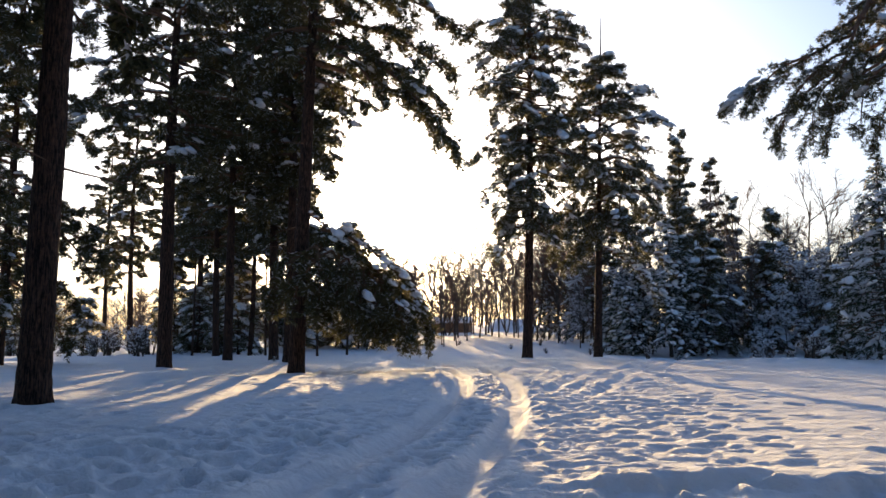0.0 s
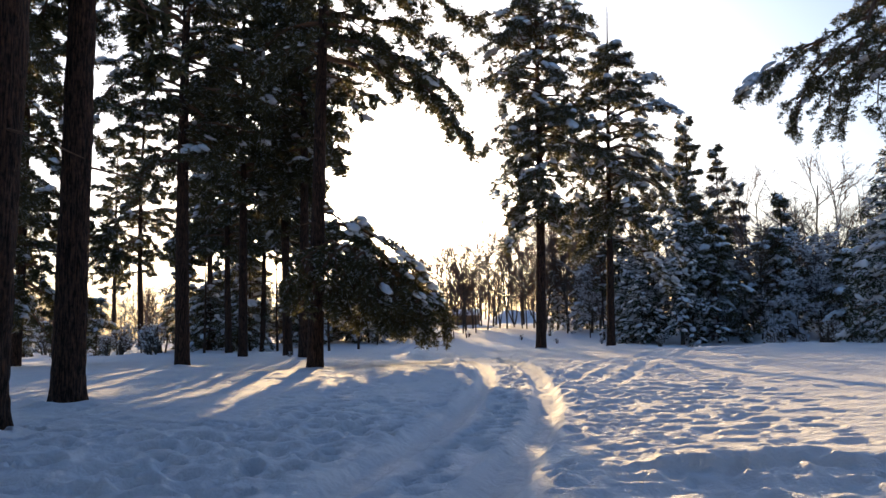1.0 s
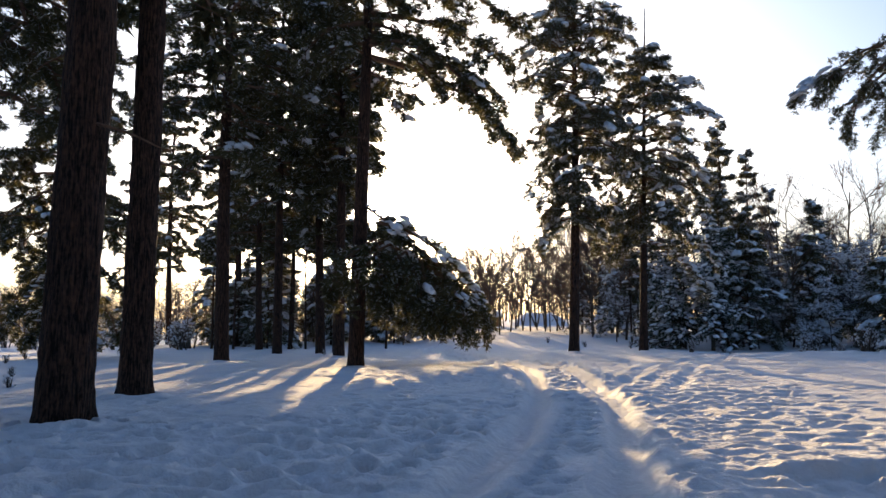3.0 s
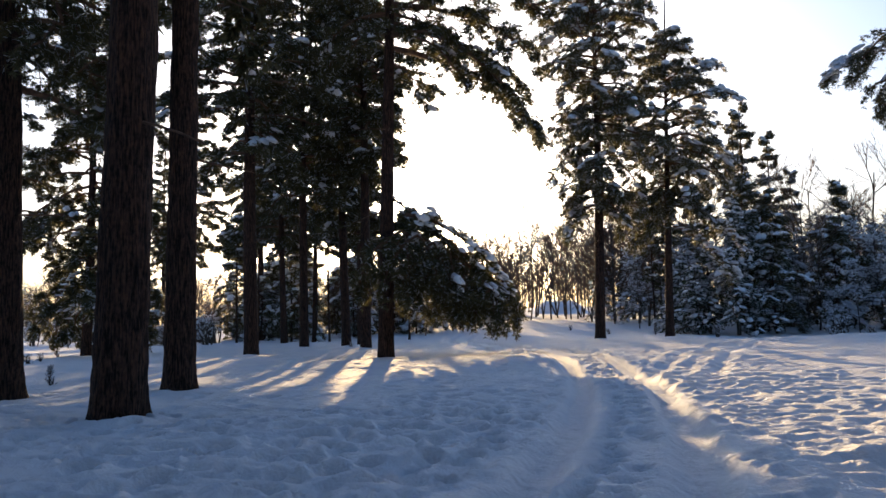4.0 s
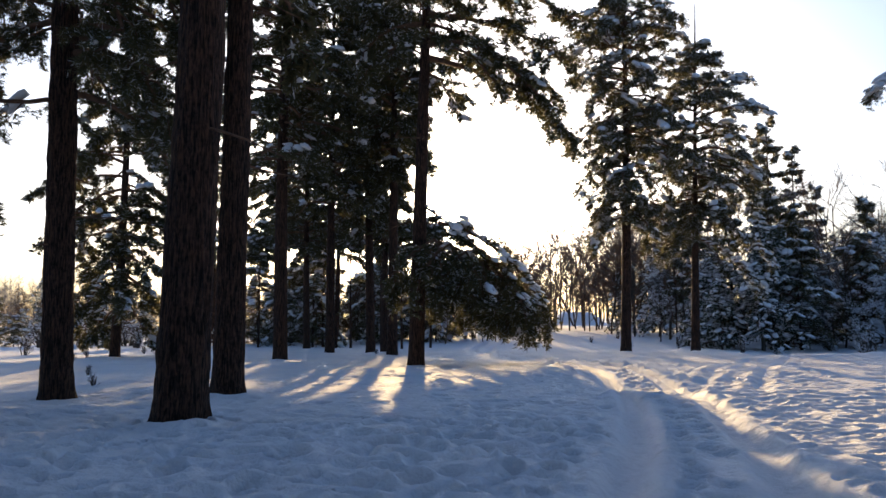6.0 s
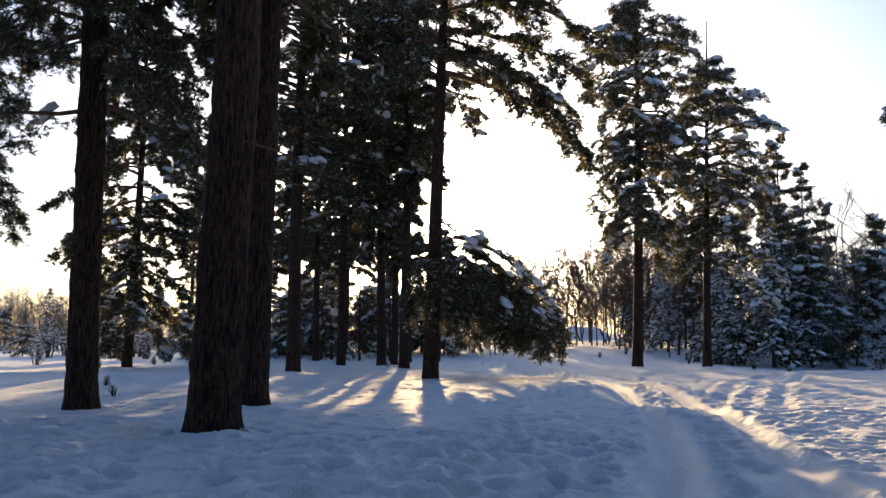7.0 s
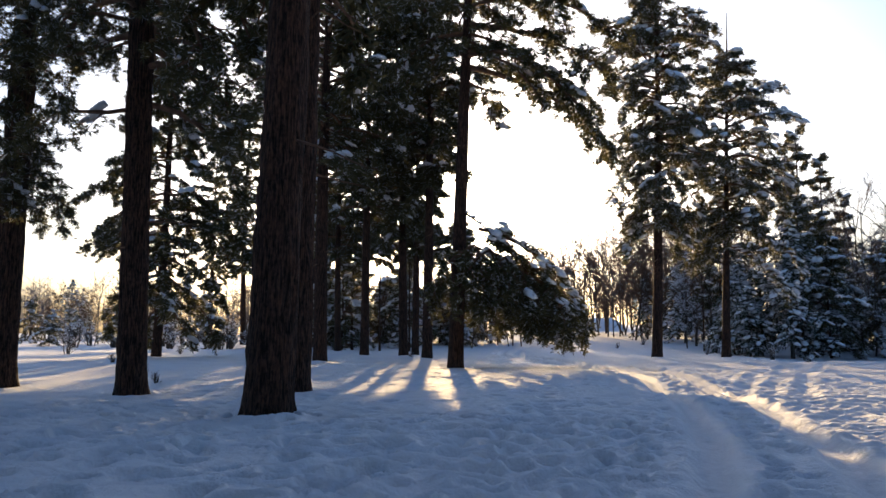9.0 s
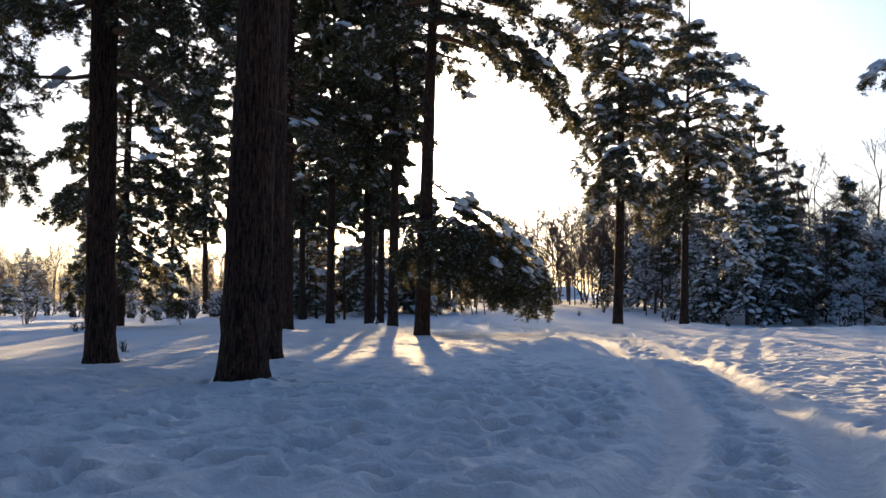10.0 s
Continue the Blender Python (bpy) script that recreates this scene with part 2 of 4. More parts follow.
ANCHOR_XY = np.array([a[:2] for a in ANCHORS])
ANCHOR_REACH = 1.7 + 0.04 * ANCHOR_XY[:, 1]
_pull = np.exp(-(((ANCHOR_XY[:, None] - ANCHOR_XY[None]) ** 2).sum(-1)) / ANCHOR_REACH[None] ** 2)
ANCHOR_GAIN = np.linalg.solve(_pull, np.array([a[2] for a in ANCHORS]) - raw_height(ANCHOR_XY[:, 0], ANCHOR_XY[:, 1]))


def ground_height(x, y):
    x, y = np.asarray(x, float), np.asarray(y, float)
    z = raw_height(x, y)
    for (ax, ay), reach, gain in zip(ANCHOR_XY, ANCHOR_REACH, ANCHOR_GAIN):
        z = z + gain * np.exp(-((x - ax) ** 2 + (y - ay) ** 2) / reach**2)
    return z


def axis_lines(lo, hi, fine, far_lo, far_hi, growth, back):
    out = list(np.arange(lo, hi + fine / 2, fine))
    s, v = fine, hi
    while v < far_hi:
        s = min(s * (growth if s < 0.34 else 1.065), 60)
        v += s
        out.append(v)
    s, v = fine, lo
    while v > far_lo:
        s = min(s * back, 60)
        v -= s
        out.insert(0, v)
    return np.array(out)


def footprints(xs, ys, z):
    """Trodden hollows, each with a pushed-up rim."""
    rng = np.random.default_rng(5)
    marks, pit, rim = [], np.zeros_like(z), np.zeros_like(z)
    lane = lambda y: float(smooth_curve(np.array(y), LANE_Y, LANE_X))
    for _ in range(900):  # the trampled strip beside the lane
        y = rng.uniform(6.0, 30)
        x = lane(y) + 1.35 + abs(rng.normal(0, 0.9 + 0.05 * y))
        marks.append((x, y, rng.uniform(0.03, 0.075), rng.uniform(0.09, 0.16), 0.3))
    for _ in range(120):  # strays over the open field
        marks.append((rng.uniform(3, 12), rng.uniform(7.5, 30), rng.uniform(0.025, 0.06), rng.uniform(0.11, 0.2), 0.3))
    for i in range(70):  # between the ruts
        for o in (-0.16, 0.16):
            y = 4.0 + 0.3 * i + rng.uniform(-0.1, 0.1)
            if rng.random() < 0.75:
                marks.append((lane(y) + o + rng.normal(0, 0.06), y, rng.uniform(0.07, 0.16), rng.uniform(0.08, 0.13), 0.35))
    for _ in range(60):  # and on the cleared ground just right of them
        marks.append((rng.uniform(0.3, 4), rng.uniform(4.0, 7.2), rng.uniform(0.04, 0.09), rng.uniform(0.09, 0.15), 0.3))
    # the whole left side has been walked over, most of all along the lane
    for i in range(46):
        for j in range(50):
            x, y = -14 + 0.31 * i + rng.uniform(-0.13, 0.13), 4.0 + 0.40 * j + rng.uniform(-0.16, 0.16)
            off = lane(y) - x
            keep = 0.85 if 1.2 < off < 3.6 and y < 14 else 0.55 if y < 11 else 0.22
            if off > 1.15 and rng.random() < keep:
                marks.append((x, y, rng.uniform(0.08, 0.21) * (1 if y < 11 else 0.5), rng.uniform(0.09, 0.16), 0.35))
    for x, y, depth, size, lip in marks:
        a, e = rng.uniform(0, math.pi), rng.uniform(1.0, 1.7)
        reach = size * 3.2
        i0, i1 = np.searchsorted(xs, (x - reach, x + reach))
        j0, j1 = np.searchsorted(ys, (y - reach, y + reach))
        if i1 - i0 < 3 or j1 - j0 < 3:
            continue
        gx, gy = np.meshgrid(xs[i0:i1] - x, ys[j0:j1] - y, indexing="ij")
        u, v = gx * math.cos(a) + gy * math.sin(a), -gx * math.sin(a) + gy * math.cos(a)
        r = np.hypot(u / e, v) / size
        pit[i0:i1, j0:j1] = np.minimum(pit[i0:i1, j0:j1], -depth * np.exp(-(r**3)))
        rim[i0:i1, j0:j1] = np.maximum(rim[i0:i1, j0:j1], lip * depth * np.exp(-(((r - 1.35) / 0.35) ** 2)))
    gx, gy = np.meshgrid(xs, ys, indexing="ij")
    clear = 1 - 0.9 * wheel_ruts(lane_distance(gx, gy, LANE_Y, LANE_X), gy)
    return z + (pit + rim) * clear


def build_ground():
    xs = axis_lines(-8.4, 7.4, 0.05, -1800, 1800, 1.04, 1.06)
    ys = axis_lines(3.8, 15, 0.042, -400, 2600, 1.014, 1.15)
    gx, gy = np.meshgrid(xs, ys, indexing="ij")
    gz = footprints(xs, ys, ground_height(gx, gy))
    n, m = len(xs), len(ys)
    i, j = np.meshgrid(np.arange(n - 1), np.arange(m - 1), indexing="ij")
    f = np.stack([i * m + j, (i + 1) * m + j, (i + 1) * m + j + 1, i * m + j + 1], -1).reshape(-1, 4)
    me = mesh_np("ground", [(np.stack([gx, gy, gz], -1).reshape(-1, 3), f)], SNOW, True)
    # darker ruts: wheel-packed snow, plus shade the relief alone doesn't show
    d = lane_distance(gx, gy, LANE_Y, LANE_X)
    packed_shade = me.attributes.new("packed_shade", "FLOAT", "POINT")
    packed_shade.data.foreach_set("value", (0.6 * wheel_ruts(d, gy) * (1 - step(45, 90, gy))).astype(np.float32).ravel())
    return tagged(new("ground", me), "white trodden snow field with a curving pair of wheel tracks", "snow", kind="structure")


build_ground()


def soil(x, y):
    return float(ground_height(np.array([x]), np.array([y]))[0])


# ---- trees ----
def bent_line(rng, start, azimuth, length, e0, e1, steps=8, wander=0.18):
    """A limb's line: it leaves at elevation e0 and ends at e1 (radians)."""
    p, out, a = np.array(start, float), [np.array(start, float)], azimuth
    for s in range(steps):
        t = (s + 0.5) / steps
        e = e0 + (e1 - e0) * t + rng.normal(0, wander * 0.5)
        a += rng.normal(0, wander)
        p = p + np.array([math.cos(a) * math.cos(e), math.sin(a) * math.cos(e), math.sin(e)]) * length / steps
        out.append(p.copy())
    return np.array(out)


def tubes(lines, radii, sides):
    """Many tapered tubes of one length of line at once: lines (m, n, 3), radii (m, n)."""
    p, r = np.asarray(lines, float), np.asarray(radii, float)
    m, n, _ = p.shape
    d = np.gradient(p, axis=1)
    d /= np.linalg.norm(d, axis=2, keepdims=True) + 1e-9
    ref = np.where(np.abs(d[..., 2:3]) > 0.9, np.array([1.0, 0, 0]), np.array([0, 0, 1.0]))
    u = np.cross(ref, d)
    u /= np.linalg.norm(u, axis=2, keepdims=True) + 1e-9
    w = np.cross(d, u)
    a = np.arange(sides) * 2 * np.pi / sides
    v = p[:, :, None] + r[:, :, None, None] * (np.cos(a)[None, None, :, None] * u[:, :, None] + np.sin(a)[None, None, :, None] * w[:, :, None])
    q, i, j = np.meshgrid(np.arange(m), np.arange(n - 1), np.arange(sides), indexing="ij")
    o = q * n * sides
    f = np.stack([o + i * sides + j, o + i * sides + (j + 1) % sides, o + (i + 1) * sides + (j + 1) % sides, o + (i + 1) * sides + j], -1)
    return v.reshape(-1, 3), f.reshape(-1, 4)


def wood_block(items):
    """All lines of (points, radii, sides) as one block of quads."""
    groups = {}
    for line, radii, sides in items:
        groups.setdefault((len(line), sides), ([], []))
        groups[len(line), sides][0].append(line)
        groups[len(line), sides][1].append(radii)
    return merge([tubes(l, r, k) for (_, k), (l, r) in groups.items()])


class Foliage:
    """Gathers a tree's limbs, twigs, needle tufts and snow."""

    def __init__(self, seed, plain=False, lumps=4, heap=1.0):
        self.plain, self.lumps, self.heap = plain, lumps, heap
        self.rng = np.random.default_rng(seed)
        self.limbs, self.wood, self.tufts, self.snow = [], [], [], []

    def limb(self, start, azimuth, length, e0, e1, radius, twigs=10, twig_length=0.9, bare=0.3, droop=0.5, snow=0.4, dense=1.0, spread=1.0, ridge=0.3, wander=0.18, thick=1.0):
        rng = self.rng
        line = bent_line(rng, start, azimuth, length, e0, e1, 8, wander)
        n = len(line)
        self.limbs.append((line, radius * np.linspace(1, 0.22, n), 6))
        pads = twigs if self.plain else max(4, int(twigs / 3.4))
        for k in range(pads):
            s = bare + (1 - bare) * (k + rng.random()) / pads
            x = s * (n - 1)
            i = min(int(x), n - 2)
            p = line[i] + (line[i + 1] - line[i]) * (x - i)
            d = line[i + 1] - line[i]
            az = math.atan2(d[1], d[0]) + (1 if k % 2 else -1) * rng.uniform(0.3, 1.25) * spread
            el = math.asin(np.clip(d[2] / np.linalg.norm(d), -1, 1))
            size = twig_length * rng.uniform(0.5, 1.2) * (1.15 - 0.5 * s)
            way = (el * 0.5 + rng.uniform(-0.25, 0.45), el * 0.5 - droop * rng.uniform(0.2, 1.6))
            if self.plain:
                self.twig(p, az, size, *way, radius * 0.25, snow, dense)
            else:
                self.pad(p, az, size, *way, radius * 0.35, snow, dense)
        tip = (self.twig if self.plain else self.pad)
        tip(line[-2], math.atan2(d[1], d[0]), twig_length * 0.8, el, el - droop * 0.5, radius * 0.3, snow, dense)
        if rng.random() < ridge:  # snow lying along the limb
            for s in np.linspace(0.12, 0.8 if thick == 1 else 0.95, max(3, int(length * (2.2 if thick == 1 else 5)))):
                i = min(int(s * (n - 1)), n - 2)
                q = line[i] + (line[i + 1] - line[i]) * (s * (n - 1) - i)
                if thick > 1:
                    q = q + rng.normal(0, 0.14, 3) * (1, 1, 0.5)
                self.snow.append((q[0], q[1], q[2] + radius * 0.6, rng.uniform(0.12, 0.24) * self.heap * thick, rng.uniform(0.05, 0.10) * self.heap * thick, azimuth, -0.5 if thick > 1 else 0.0))
        return line

    def pad(self, start, azimuth, length, e0, e1, radius, snow, dense):
        """A side branch that carries a cushion of short twigs."""
        rng = self.rng
        line = bent_line(rng, start, azimuth, length, e0, e1, 4, 0.28)
        self.wood.append((line, np.linspace(max(radius, 0.014), 0.007, 5), 4))
        m = int(6 + length * 9)
        s = (0.15 + 0.85 * rng.random(m)) * 3.999
        i = s.astype(int)
        p = line[i] + (line[i + 1] - line[i]) * (s - i)[:, None]
        az = azimuth + rng.normal(0, 0.9, m)
        f0, f1 = e1 * 0.4 + rng.normal(0.1, 0.4, m), e1 * 0.6 + rng.normal(-0.35, 0.4, m)
        steps = rng.uniform(0.18, 0.48, m) / 4
        path = [p]
        for k in range(4):
            e = f0 + (f1 - f0) * (k + 0.5) / 4 + rng.normal(0, 0.125, m)
            az = az + rng.normal(0, 0.25, m)
            path.append(path[-1] + np.stack([np.cos(az) * np.cos(e), np.sin(az) * np.cos(e), np.sin(e)], 1) * steps[:, None])
        path = np.stack(path, 1)
        t = np.repeat(np.arange(m), np.maximum(3, (steps * 4 / 0.06 * dense).astype(int)))
        s = 4 * (0.12 + 0.88 * rng.random(len(t))) * 0.999
        i = s.astype(int)
        d = path[t, i + 1] - path[t, i]
        q = path[t, i] + d * (s - i)[:, None] + rng.normal(0, 0.035, (len(t), 3))
        self.tufts.append(np.hstack([q, d / np.linalg.norm(d, axis=1)[:, None]]))
        if rng.random() < snow * 1.6:
            r = rng.uniform(0.13, 0.30) * self.heap
            for _ in range(rng.integers(2, 8)):
                m = line[rng.integers(1, 5)] + rng.normal(0, 0.10 * self.heap, 3) * (1, 1, 0.4)
                k = rng.uniform(0.5, 1.15) * r
                self.snow.append((m[0], m[1], m[2] + 0.10, k, k * rng.uniform(0.45, 0.75), azimuth, e1 * 0.6))

    def twig(self, start, azimuth, length, e0, e1, radius, snow, dense):
        rng = self.rng
        line = bent_line(rng, start, azimuth, length, e0, e1, 4, 0.25)
        count = max(3, int(length / (0.085 if self.plain else 0.06) * dense))
        s = 4 * (0.12 + 0.88 * rng.random(count)) * 0.999
        i = s.astype(int)
        p = line[i] + (line[i + 1] - line[i]) * (s - i)[:, None] + rng.normal(0, 0.035, (count, 3))
        d = line[i + 1] - line[i]
        d = d / np.linalg.norm(d, axis=1)[:, None]
        self.tufts.append(np.hstack([p, d]))
        if rng.random() < snow:
            size = rng.uniform(0.55, 1.15) * min(0.46, 0.20 + 0.24 * length)
            for _ in range(rng.integers(1, self.lumps + 1)):
                m = line[rng.integers(1, 5)] + rng.normal(0, 0.09, 3)
                k = rng.uniform(0.5, 1.0) * size
                self.snow.append((m[0], m[1], m[2] + 0.05, k, k * rng.uniform(0.35, 0.6), azimuth, e1 * 0.6))

    def needle_mesh(self, mat, size=0.24, width=0.06, blades=6):
        rng = self.rng
        t = np.concatenate(self.tufts)
        n = len(t) * blades
        p, d = np.repeat(t[:, :3], blades, 0), np.repeat(t[:, 3:], blades, 0)
        o = rng.normal(0, 1, (n, 3))
        o /= np.linalg.norm(o, axis=1)[:, None]
        o[:, 2] = o[:, 2] * 0.75 - 0.05
        way = d * 0.7 + o
        way /= np.linalg.norm(way, axis=1)[:, None]
        side = np.cross(way, rng.normal(0, 1, (n, 3)))
        side /= np.linalg.norm(side, axis=1)[:, None] + 1e-9
        ln = (size * rng.uniform(0.55, 1.2, n))[:, None]
        wd = (width * rng.uniform(0.6, 1.2, n))[:, None]
        v = np.stack([p - side * wd * 0.5, p + side * wd * 0.5 + way * ln * 0.2, p + way * ln], 1).reshape(-1, 3)
        return mesh_np("needles", [(v, np.arange(n * 3).reshape(-1, 3))], mat)

    def snow_mesh(self):
        """Lumpy pillows of snow, flat below."""
        rng = self.rng
        t = np.array(self.snow)
        m, k = len(t), 7
        a = np.arange(k) * 2 * math.pi / k + rng.uniform(0, 6.3, (m, 1))
        wob = 1 + 0.2 * rng.normal(0, 1, (m, k)).clip(-1.4, 1.4)
        rows = [np.zeros((m, 1, 3))]
        rows[0][:, 0, 2] = -0.25
        for rr, zz in ((0.92, -0.1), (1.0, 0.35), (0.62, 0.85)):
            jig = wob * (1 + 0.15 * rng.normal(0, 1, (m, k))) * rr
            rows.append(np.stack([np.cos(a) * jig, np.sin(a) * jig * 0.75, zz * (1 + 0.15 * rng.normal(0, 1, (m, k)))], -1))
        rows.append(np.tile([[[0, 0, 1.0]]], (m, 1, 1)))
        v = np.concatenate(rows, 1) * np.stack([t[:, 3], t[:, 3], t[:, 4]], 1)[:, None]
        v[..., 2] += v[..., 0] * np.tan(np.clip(t[:, 6:7], -0.5, 0.4))
        c, s = np.cos(t[:, 5:6]), np.sin(t[:, 5:6])
        x, y = v[..., 0] * c - v[..., 1] * s, v[..., 0] * s + v[..., 1] * c
        v = np.stack([x, y, v[..., 2]], -1) + t[:, None, :3]
        quads, tris = [], []
        for j in range(k):
            jn = (j + 1) % k
            tris += [(0, 1 + jn, 1 + j), (1 + 2 * k + j, 1 + 2 * k + jn, 1 + 3 * k)]
            quads += [(1 + q * k + j, 1 + q * k + jn, 1 + q * k + k + jn, 1 + q * k + k + j) for q in range(2)]
        off = (np.arange(m) * (3 * k + 2))[:, None, None]
        return mesh_shared("snow_load", v.reshape(-1, 3), (off + np.array(quads)).reshape(-1, 4), (off + np.array(tris)).reshape(-1, 3), SNOW_LOAD)

    def finish(self, tree, needles, single=True, **kw):
        """Links limbs, twigs, needles and snow as the parts of the tree."""
        if single:
            for item in self.limbs:
                part("limb", mesh_np("limb", [wood_block([item])], TWIG, True), tree)
        else:
            self.wood += self.limbs
        tagged(part("twig_growth", mesh_np("twig_growth", [wood_block(self.wood)], TWIG, True), tree), kind="stuff")
        if self.tufts:
            tagged(part("needle_growth", self.needle_mesh(needles, **kw), tree, "dark green needles"), kind="stuff")
        if self.snow:
            tagged(part("snow_load", self.snow_mesh(), tree, "clumps of snow lying on the boughs"), kind="stuff")


def mesh_shared(name, v, quads, tris, mat):
    me = mesh_np(name, [(v, quads)], mat, True)
    n0, l0 = len(me.polygons), len(me.loops)
    me.loops.add(tris.size)
    me.polygons.add(len(tris))
    idx = np.concatenate([quads.ravel(), tris.ravel()]).astype(np.int32)
    me.loops.foreach_set("vertex_index", idx)
    starts = np.concatenate([np.arange(n0) * 4, l0 + np.arange(len(tris)) * 3]).astype(np.int32)
    me.polygons.foreach_set("loop_start", starts)
    me.polygons.foreach_set("use_smooth", np.full(n0 + len(tris), True))
    me.update(calc_edges=True)
    return me


def trunk_mesh(rng, height, dia, lean, mat, fine, taper=0.78):
    """A trunk with a root flare, a slight bend and, near by, cracked bark plates."""
    rings = 150 if fine else 36
    sides = 44 if fine else 14
    s = np.linspace(0, 1, rings) ** (1.5 if fine else 1.2)
    z = -0.35 + (height + 0.35) * s
    bend = rng.normal(0, 0.10, 2)
    px = lean[0] * z + bend[0] * np.sin(z / height * 3.1)
    py = lean[1] * z + bend[1] * np.sin(z / height * 3.1)
    r = dia / 2 * (1 - taper * (np.clip(z, 0, None) / height) ** (1.25 if taper < 0.8 else 0.9)) * (1 + 0.16 * np.exp(-np.clip(z, 0, None) / 0.3))
    v, f = tube(np.stack([px, py, z], 1), r, sides)
    if fine:
        a = np.tile(np.arange(sides), rings) * 2 * math.pi / sides
        zz = np.repeat(z, sides)
        centre = np.repeat(np.stack([px, py, z], 1), sides, 0)
        u, w = np.cos(a) * 4.5, np.sin(a) * 4.5
        ridge = np.abs(value_noise(a * 4.2, zz * 1.3 + 0.6 * np.sin(a), 51)) + 0.5 * np.abs(value_noise(a * 11, zz * 5.5, 52))
        lump = 0.05 * value_noise(u * 0.35 + w * 0.2, zz * 0.9, 53)
        flute = np.exp(-np.clip(zz, 0, None) / 0.35) * (0.16 * np.cos(a * 5 + 1.3) + 0.10 * np.cos(a * 3 + height))
        v = centre + (v - centre) * (1 + 0.12 * (ridge - 0.5) + lump + flute)[:, None]
    return mesh_np("trunk", [(v, f)], mat, True), (lambda h: np.array([lean[0] * h + bend[0] * math.sin(h / height * 3.1), lean[1] * h + bend[1] * math.sin(h / height * 3.1), h]))


def pine(x, y, dia, height, base, profile, seed, limbs=60, lean=(0, 0), fine=False, snow=0.07, extra=(), label="", dense=1.0, stubs=5, twig_scale=1.0, ridge=0.10, low=(0.15, -0.85), size=0.20, width=0.05, blades=6, top=None, sub=(), taper=0.78, needles=NEEDLE, heap=1.0, crook=0.1):
    """A tall pine: bare trunk below, an open crown of tufted limbs above."""
    tree = tagged(new("pine_tree"), label or "tall pine with a bare trunk and snow on its dark crown", "pine tree", "pine trees")
    tree.location = (x, y, soil(x, y) - 0.06)
    fo = Foliage(seed, heap=heap)
    rng = fo.rng
    me, axis = trunk_mesh(rng, height, dia, lean, BARK, fine, taper)
    part("trunk", me, tree, "reddish brown plated bark")
    top = top or height - 0.4
    hs = np.sort(base + (top - base) * (np.arange(limbs) + rng.random(limbs)) / limbs)
    az = rng.uniform(0, 6.3)
    for h in hs:
        az += 2.4 + rng.normal(0, 0.5)
        h = h + rng.normal(0, 0.25)
        t = (h - base) / (top - base)
        length = max(0.5, np.interp(t, [p for p, _ in profile], [q for _, q in profile]) * rng.choice((0.45, 0.75, 0.95, 1.1, 1.25)))
        e0 = low[0] + 0.55 * t + rng.normal(0, 0.22)
        e1 = low[1] + 0.95 * t + rng.normal(0, 0.25)
        fo.limb(axis(h), az, length, e0, e1, 0.022 + 0.015 * length, int(5 + length * 4.2), twig_scale * (0.5 + 0.17 * length), 0.2, 0.65, snow, dense, 1.0, ridge, 0.26)
    for h, a, length, e0, e1, twigs, tl, bare, load in extra:
        fo.limb(axis(h), radians(a), length, radians(e0), radians(e1), 0.03 + 0.014 * length, twigs, tl, bare, 0.8, load, dense, 1.0, 1.0 if load > 0.3 else 0.0, crook)
    for off, a, length, e0, e1, twigs, tl, bare, load in sub:
        fo.limb(np.array(off, float), radians(a), length, radians(e0), radians(e1), 0.02 + 0.012 * length, twigs, tl, bare, 0.9, load, 0.7 * dense, 1.0, 1.0 if load > 0.3 else 0.0, 0.1, 1.35)
    for _ in range(stubs):  # dead limbs under the crown
        h = base * rng.uniform(0.45, 1.0)
        line = bent_line(rng, axis(h), rng.uniform(0, 6.3), rng.uniform(0.5, 1.9), rng.uniform(-0.3, 0.2), rng.uniform(-0.6, 0), 5, 0.15)
        fo.limbs.append((line, np.linspace(0.03, 0.008, 6), 4))
    fo.finish(tree, needles, size=size, width=width, blades=blades)
    return tree


FULL = [(0, 2.4), (0.25, 4.0), (0.6, 3.6), (1, 1.0)]
SLIM = [(0, 0.9), (0.2, 1.3), (0.42, 3.7), (0.7, 3.4), (1, 1.0)]
NEAR = "tall old pine with cracked reddish bark rising from the snow"
FINE = dict(size=0.15, width=0.024, blades=9, dense=1.25, heap=0.55)
BIG = dict(size=0.25, width=0.075, blades=5)
HIGH = dict(size=0.34, width=0.12, blades=4, dense=0.5)
tall_pines = [pine(-7.95, 14.3, 0.60, 24, 9.0, FULL, 11, 44, fine=True, label=NEAR, **HIGH),
              pine(-7.02, 10.4, 0.74, 25, 9.5, FULL, 12, 40, lean=(0.019, 0), fine=True, label=NEAR, **HIGH)]
pine(-11.78, 14.6, 0.62, 24, 6.4, FULL, 13, 62, lean=(-0.028, 0), fine=True, label=NEAR, **FINE, extra=[
    (7.4, 5, 3.6, 15, -85, 26, 1.3, 0.3, 0.05), (8.6, -25, 3.8, 10, -85, 26, 1.3, 0.3, 0.05), (6.6, 40, 3.4, 5, -80, 24, 1.2, 0.3, 0.04), (7.9, 70, 3.6, 10, -80, 24, 1.2, 0.3, 0.04), (9.4, 15, 4.0, 10, -75, 28, 1.3, 0.25, 0.05)])
pine(-15.6, 15.4, 0.66, 24, 4.6, [(0, 1.1), (0.18, 1.6), (0.4, 3.2), (0.7, 3.2), (1, 1.0)], 14, 66, fine=True, label=NEAR, low=(0.0, -1.1), ridge=0.0, snow=0.03, twig_scale=1.4, **FINE)
pine(-12.98, 31.9, 0.64, 23, 9.0, FULL, 15, 88, lean=(0.009, 0))
